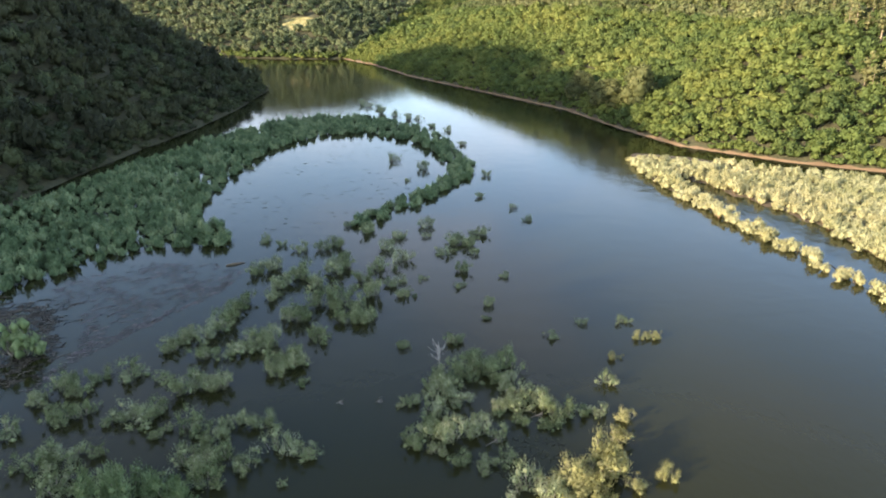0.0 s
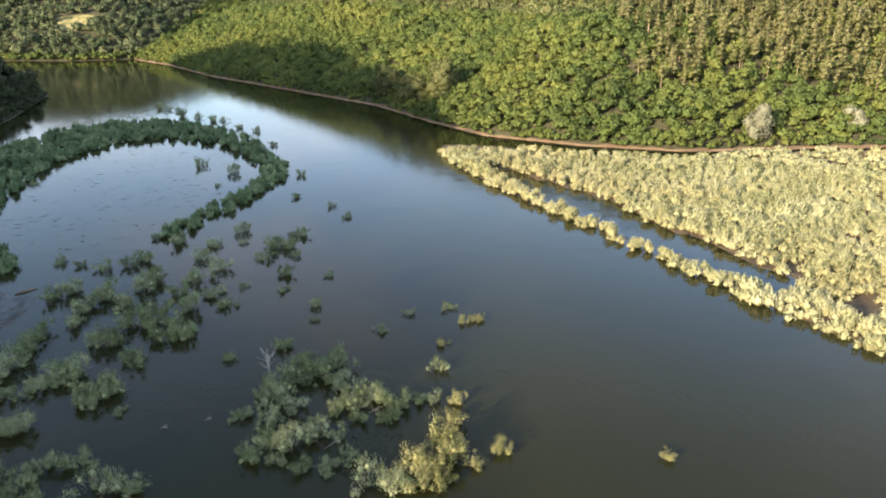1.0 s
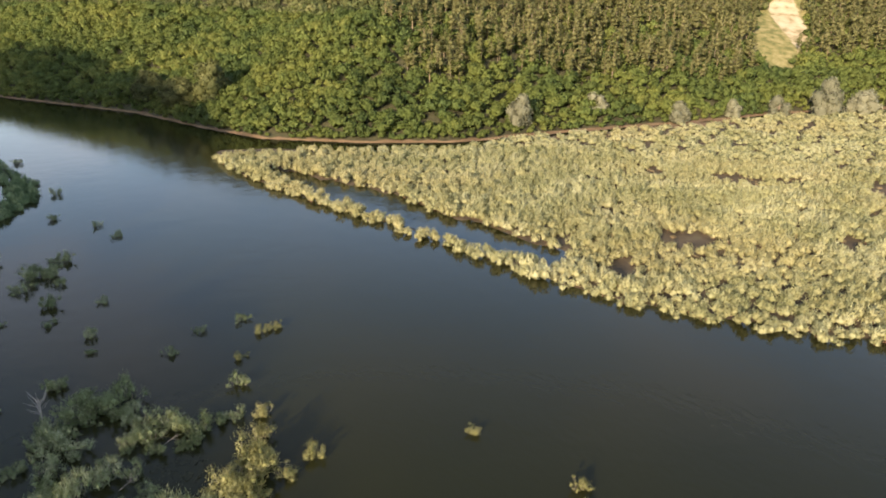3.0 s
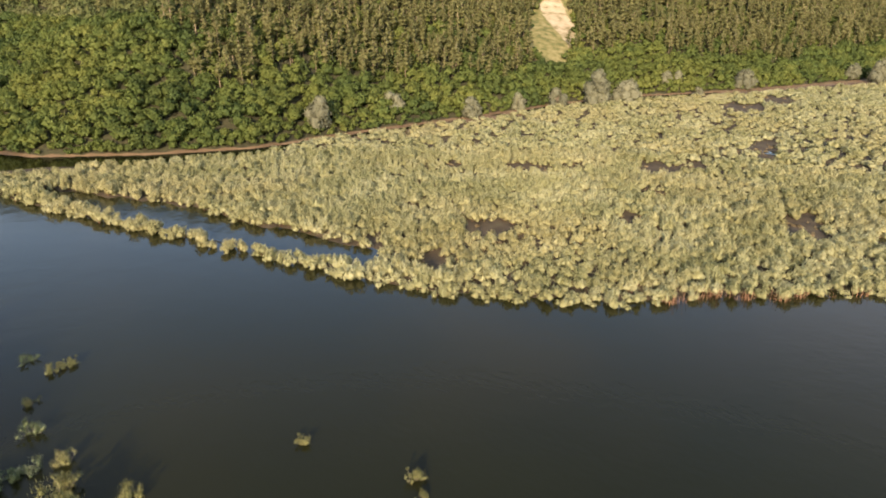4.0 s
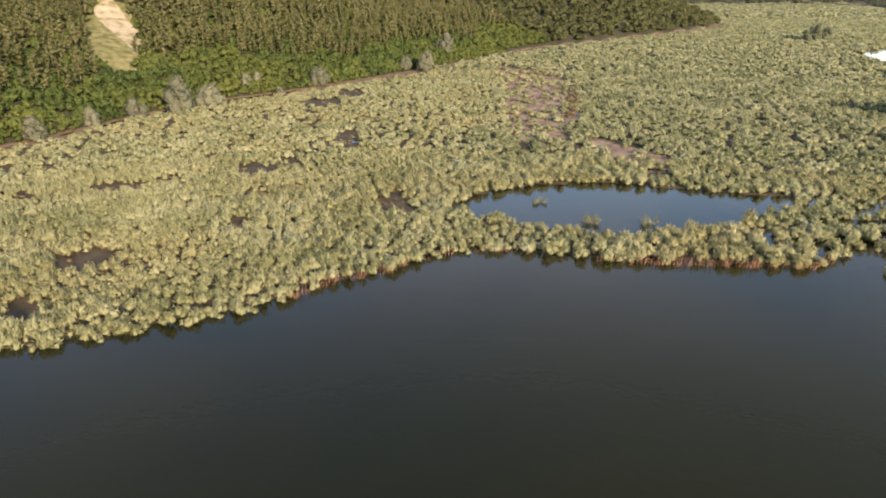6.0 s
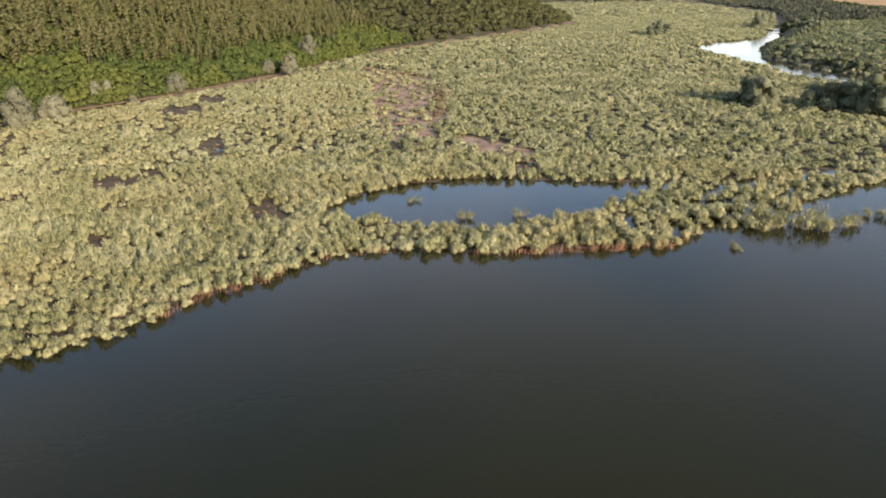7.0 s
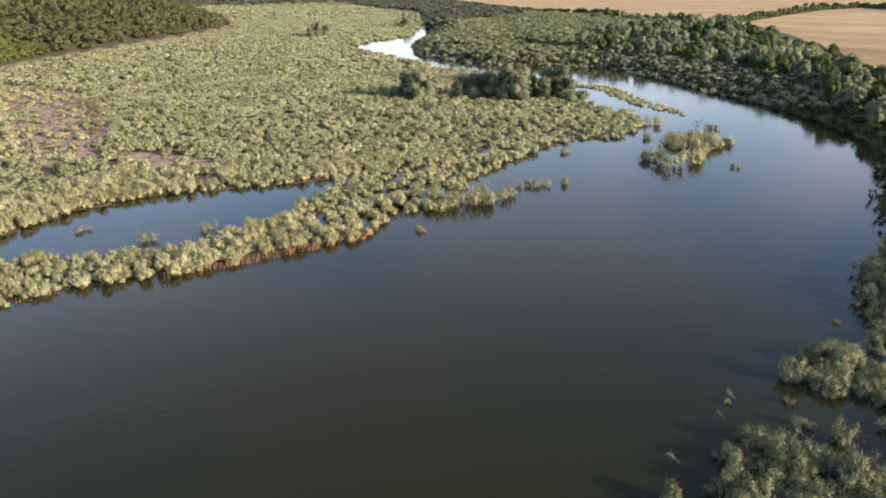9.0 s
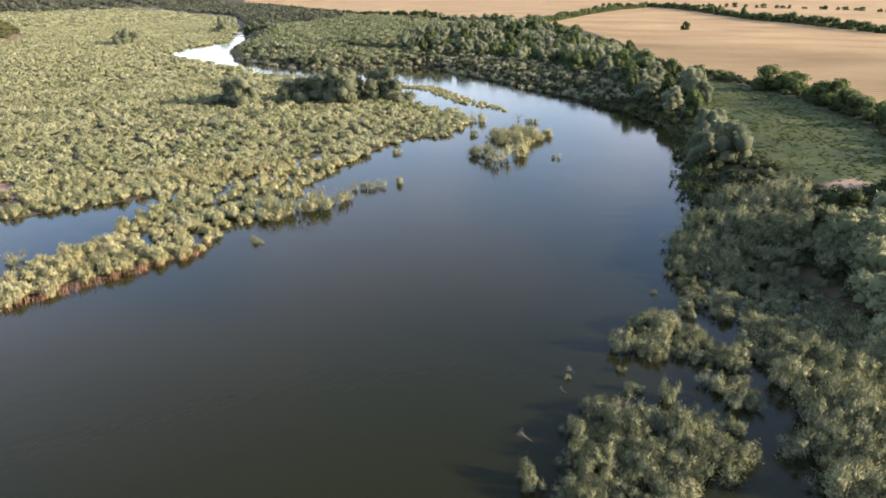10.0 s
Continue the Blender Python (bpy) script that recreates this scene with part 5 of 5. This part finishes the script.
stand(OAKS, [(62, 262, 8.0), (69, 252, 7.0), (54, 283, 6.5)], 53, tall=0.9)

# riverside trees of the east bank
BANK_TREES = [tree("riverside_tree", 100 + k, BROADLEAF_TREE if k < 2 else SALLOW, 12 + k, 560, 0.45,
                   "dark green broadleaf tree on the river bank" if k < 2 else "grey-green willow tree on the river bank", "tree", "riverside trees") for k in range(5)]
r_wood = np.random.default_rng(11)
wx, wy = spread(r_wood, WOOD_EAST, 10.8, 0.42)
inland = signed(wx, wy, EAST) > np.clip((wx - 120) * 0.3, 0, 34)
stand(BANK_TREES, [(a, b, r_wood.uniform(3.4, 5.6)) for a, b in zip(wx[inland], wy[inland])], 54, tall=1.0)
wx, wy = spread(r_wood, [(4, -98), (11, -108), (20, -138), (5, -138), (-8, -115)], 6.0, 0.42)
stand(BANK_TREES[:3], [(a, b, r_wood.uniform(3.0, 4.2)) for a, b in zip(wx, wy)], 59, tall=1.0)

SHORE = [(60, -124), (68, -137), (84, -158), (93, -176), (120, -215), (156, -238), (197, -255), (268, -279), (337, -299)]
shrubs = []
for (ax, ay), (bx, by) in zip(SHORE, SHORE[1:]):
    ln = math.hypot(bx - ax, by - ay)
    for k in range(int(ln / 4.2)):
        u = (k + r_wood.random()) * 4.2 / ln
        shrubs.append((ax + (bx - ax) * u + r_wood.uniform(-2, 2), ay + (by - ay) * u + r_wood.uniform(-3, 1), r_wood.uniform(2.0, 3.4) if ax < 190 else r_wood.uniform(1.5, 2.4)))
SHORE_SHRUBS = [bush("shore_shrub", 140 + k, BROADLEAF_TREE, 10, 50, 1.1, "dark green shrub overhanging the river bank", "shrub", "shore shrubs") for k in range(3)]
stand(SHORE_SHRUBS, shrubs, 58, tall=1.1)

HEDGE_TREES = [tree("hedge_tree", 110 + k, BROADLEAF_TREE, 10, 900, 0.35, "round dark green tree in the field hedge", "tree", "hedge trees") for k in range(3)]
HEDGE = [(168, -318, 4.2), (158, -316, 4.0), (150, -311, 3.6), (122, -289, 6.5), (116, -293, 8.0), (109, -284, 4.5), (101, -277, 4.0),
         (95, -271, 4.8), (88, -264, 5.6), (82, -257, 5.0), (76, -250, 5.5), (69, -243, 5.0), (62, -235, 5.4), (54, -226, 5.0), (46, -215, 5.2),
         (40, -205, 5.0), (34, -196, 5.0), (38, -160, 4.2), (36, -150, 4.5), (43, -143, 3.6), (30, -160, 5.0), (24, -146, 4.5)]
stand(HEDGE_TREES, HEDGE, 55, tall=0.85, sink=0.5)
FIELD_BUSHES = [tree("field_hedge_bush", 120 + k, BROADLEAF_TREE, 6, 180, 0.3, "dark hedge bush between wheat fields", "bush", "far hedge") for k in range(3)]
r_hedge = np.random.default_rng(12)
FAR_HEDGES = [[(150, -525), (244, -618), (302, -662), (403, -770), (490, -862)], [(575, -935), (470, -850)],
              [(428, -490), (470, -590), (516, -695), (568, -839), (576, -934)], [(700, -980), (300, -900), (60, -700)], [(2000, -1130), (1220, -795), (895, -662), (703, -645)]]
rows = []
for line in FAR_HEDGES:
    for (ax, ay), (bx, by) in zip(line, line[1:]):
        ln = math.hypot(bx - ax, by - ay)
        step = 4.2 if ln < 250 else 11.0
        for k in range(int(ln / step)):
            if r_hedge.random() < 0.85:
                u = (k + r_hedge.random()) * step / ln
                rows.append((ax + (bx - ax) * u, ay + (by - ay) * u, r_hedge.uniform(3.8, 6.2) if ln < 250 else r_hedge.uniform(3, 5)))
rows.append((288, -519, 4.6))
# tree belts on the flood plain
PLAIN_TREES = [tree("floodplain_tree", 170 + k, SALLOW if k else BROADLEAF_TREE, 9, 320, 0.3, "grey-green tree in a belt on the flood plain", "tree",
                    "flood plain trees") for k in range(3)]
belts = []
for line, gap, lo, hi in (([(515, -316), (477, -334), (428, -366)], 5.0, 2.6, 3.8), ([(353, -315), (340, -322), (328, -333)], 4.0, 3.6, 5.4),
                          ([(804, -420), (741, -427)], 6, 5, 7), ([(501, -264), (458, -281)], 5, 3.2, 4.6),
                          ([(634, -536), (517, -536), (450, -500), (392, -464)], 7, 4.0, 6.5), ([(600, -330), (700, -400), (900, -500)], 12, 4, 6)):
    for (ax, ay), (bx, by) in zip(line, line[1:]):
        n = int(math.hypot(bx - ax, by - ay) / gap)
        for k in range(n):
            u = (k + r_hedge.random()) / n
            belts.append((ax + (bx - ax) * u + r_hedge.uniform(-3, 3), ay + (by - ay) * u + r_hedge.uniform(-4, 4), r_hedge.uniform(lo, hi)))
stand(PLAIN_TREES, belts, 63, tall=0.85, sink=0.3)
stand(FIELD_BUSHES, rows, 56, tall=0.8, sink=1.0)

# dark trees standing in the marsh
MARSH_TREES = [tree("marsh_tree", 130 + k, SALLOW, 10, 900, 0.35, "dark grey-green tree standing in the willow marsh", "tree", "marsh trees") for k in range(3)]
stand(MARSH_TREES, [(270, -162, 8.5), (266, -172, 8.5), (254, -174, 9.1), (255, -186, 7.8), (246, -191, 8.5), (240, -196, 7.2), (262, -184, 7.8),
                    (280, -143, 7.2), (298, -147, 6.5), (290, -139, 6.5), (738, -261, 9.1), (728, -250, 9.1), (748, -272, 9.1), (755, -262, 9.1),
                    (850, -411, 10.4), (880, -432, 10.4), (930, -462, 10.4), (975, -490, 10.4)], 57, tall=0.85)

for x, y, h, seed, wood, words in ((-0.8, 77.5, 4.2, 1, DEADWOOD, "bare bleached dead tree among the flooded willows"),
                                  (152, -173, 7.0, 2, BARK, "bare dark dead tree on the willow islet"),
                                  (148, -164, 4.5, 3, BARK, "bare dark dead tree on the willow islet")):
    dead_tree("dead_tree", seed, h, words, wood).location = (x, y, 0)

# brushwood and a log in the shallows
for k, (x, y, h) in enumerate(((-12.6, 70.2, 1.3), (-8.1, 70.4, 1.1), (9.6, 67.1, 1.6), (4.3, 62.0, 1.8), (45.9, -63.6, 1.2), (43.8, -59.2, 0.9), (40.4, -49.0, 1.6))):
    snag = dead_tree("brushwood", 20 + k, h, "pale bare brushwood sticking out of the water", TWIG)
    snag["category"] = "brushwood"
    snag.matrix_basis = Matrix.Translation((x, y, 0.05)) @ Matrix.Rotation(0.9 + 0.2 * k, 4, 'Z') @ Matrix.Rotation(1.0, 4, 'X')
v, q = limb([(-1.6, 0, 0), (-0.2, 0.1, 0.06), (1.5, -0.1, 0.02)], [0.16, 0.2, 0.12], 8)
log = new("log", mesh_of("log", np.array([(p[0], p[2] - 0.0, p[1]) for p in v]), q))
log.data.materials.append(BARK)
log.matrix_basis = Matrix.Translation((-36.5, 114.5, 0.08)) @ Matrix.Rotation(0.5, 4, 'Z')
tagged(log, "dark waterlogged log floating in the shallows", "log")

# the round willow on the mudflat
MUD_WILLOW = [bush("mudflat_willow", 160, WILLOW_FRESH, 44, 90, 1.5, "round green willow on the mudflat", group="", blade=0.08, puff=0.3, core=0.6)]
stand(MUD_WILLOW, [(-56.2, 82.0, 2.9)], 60)
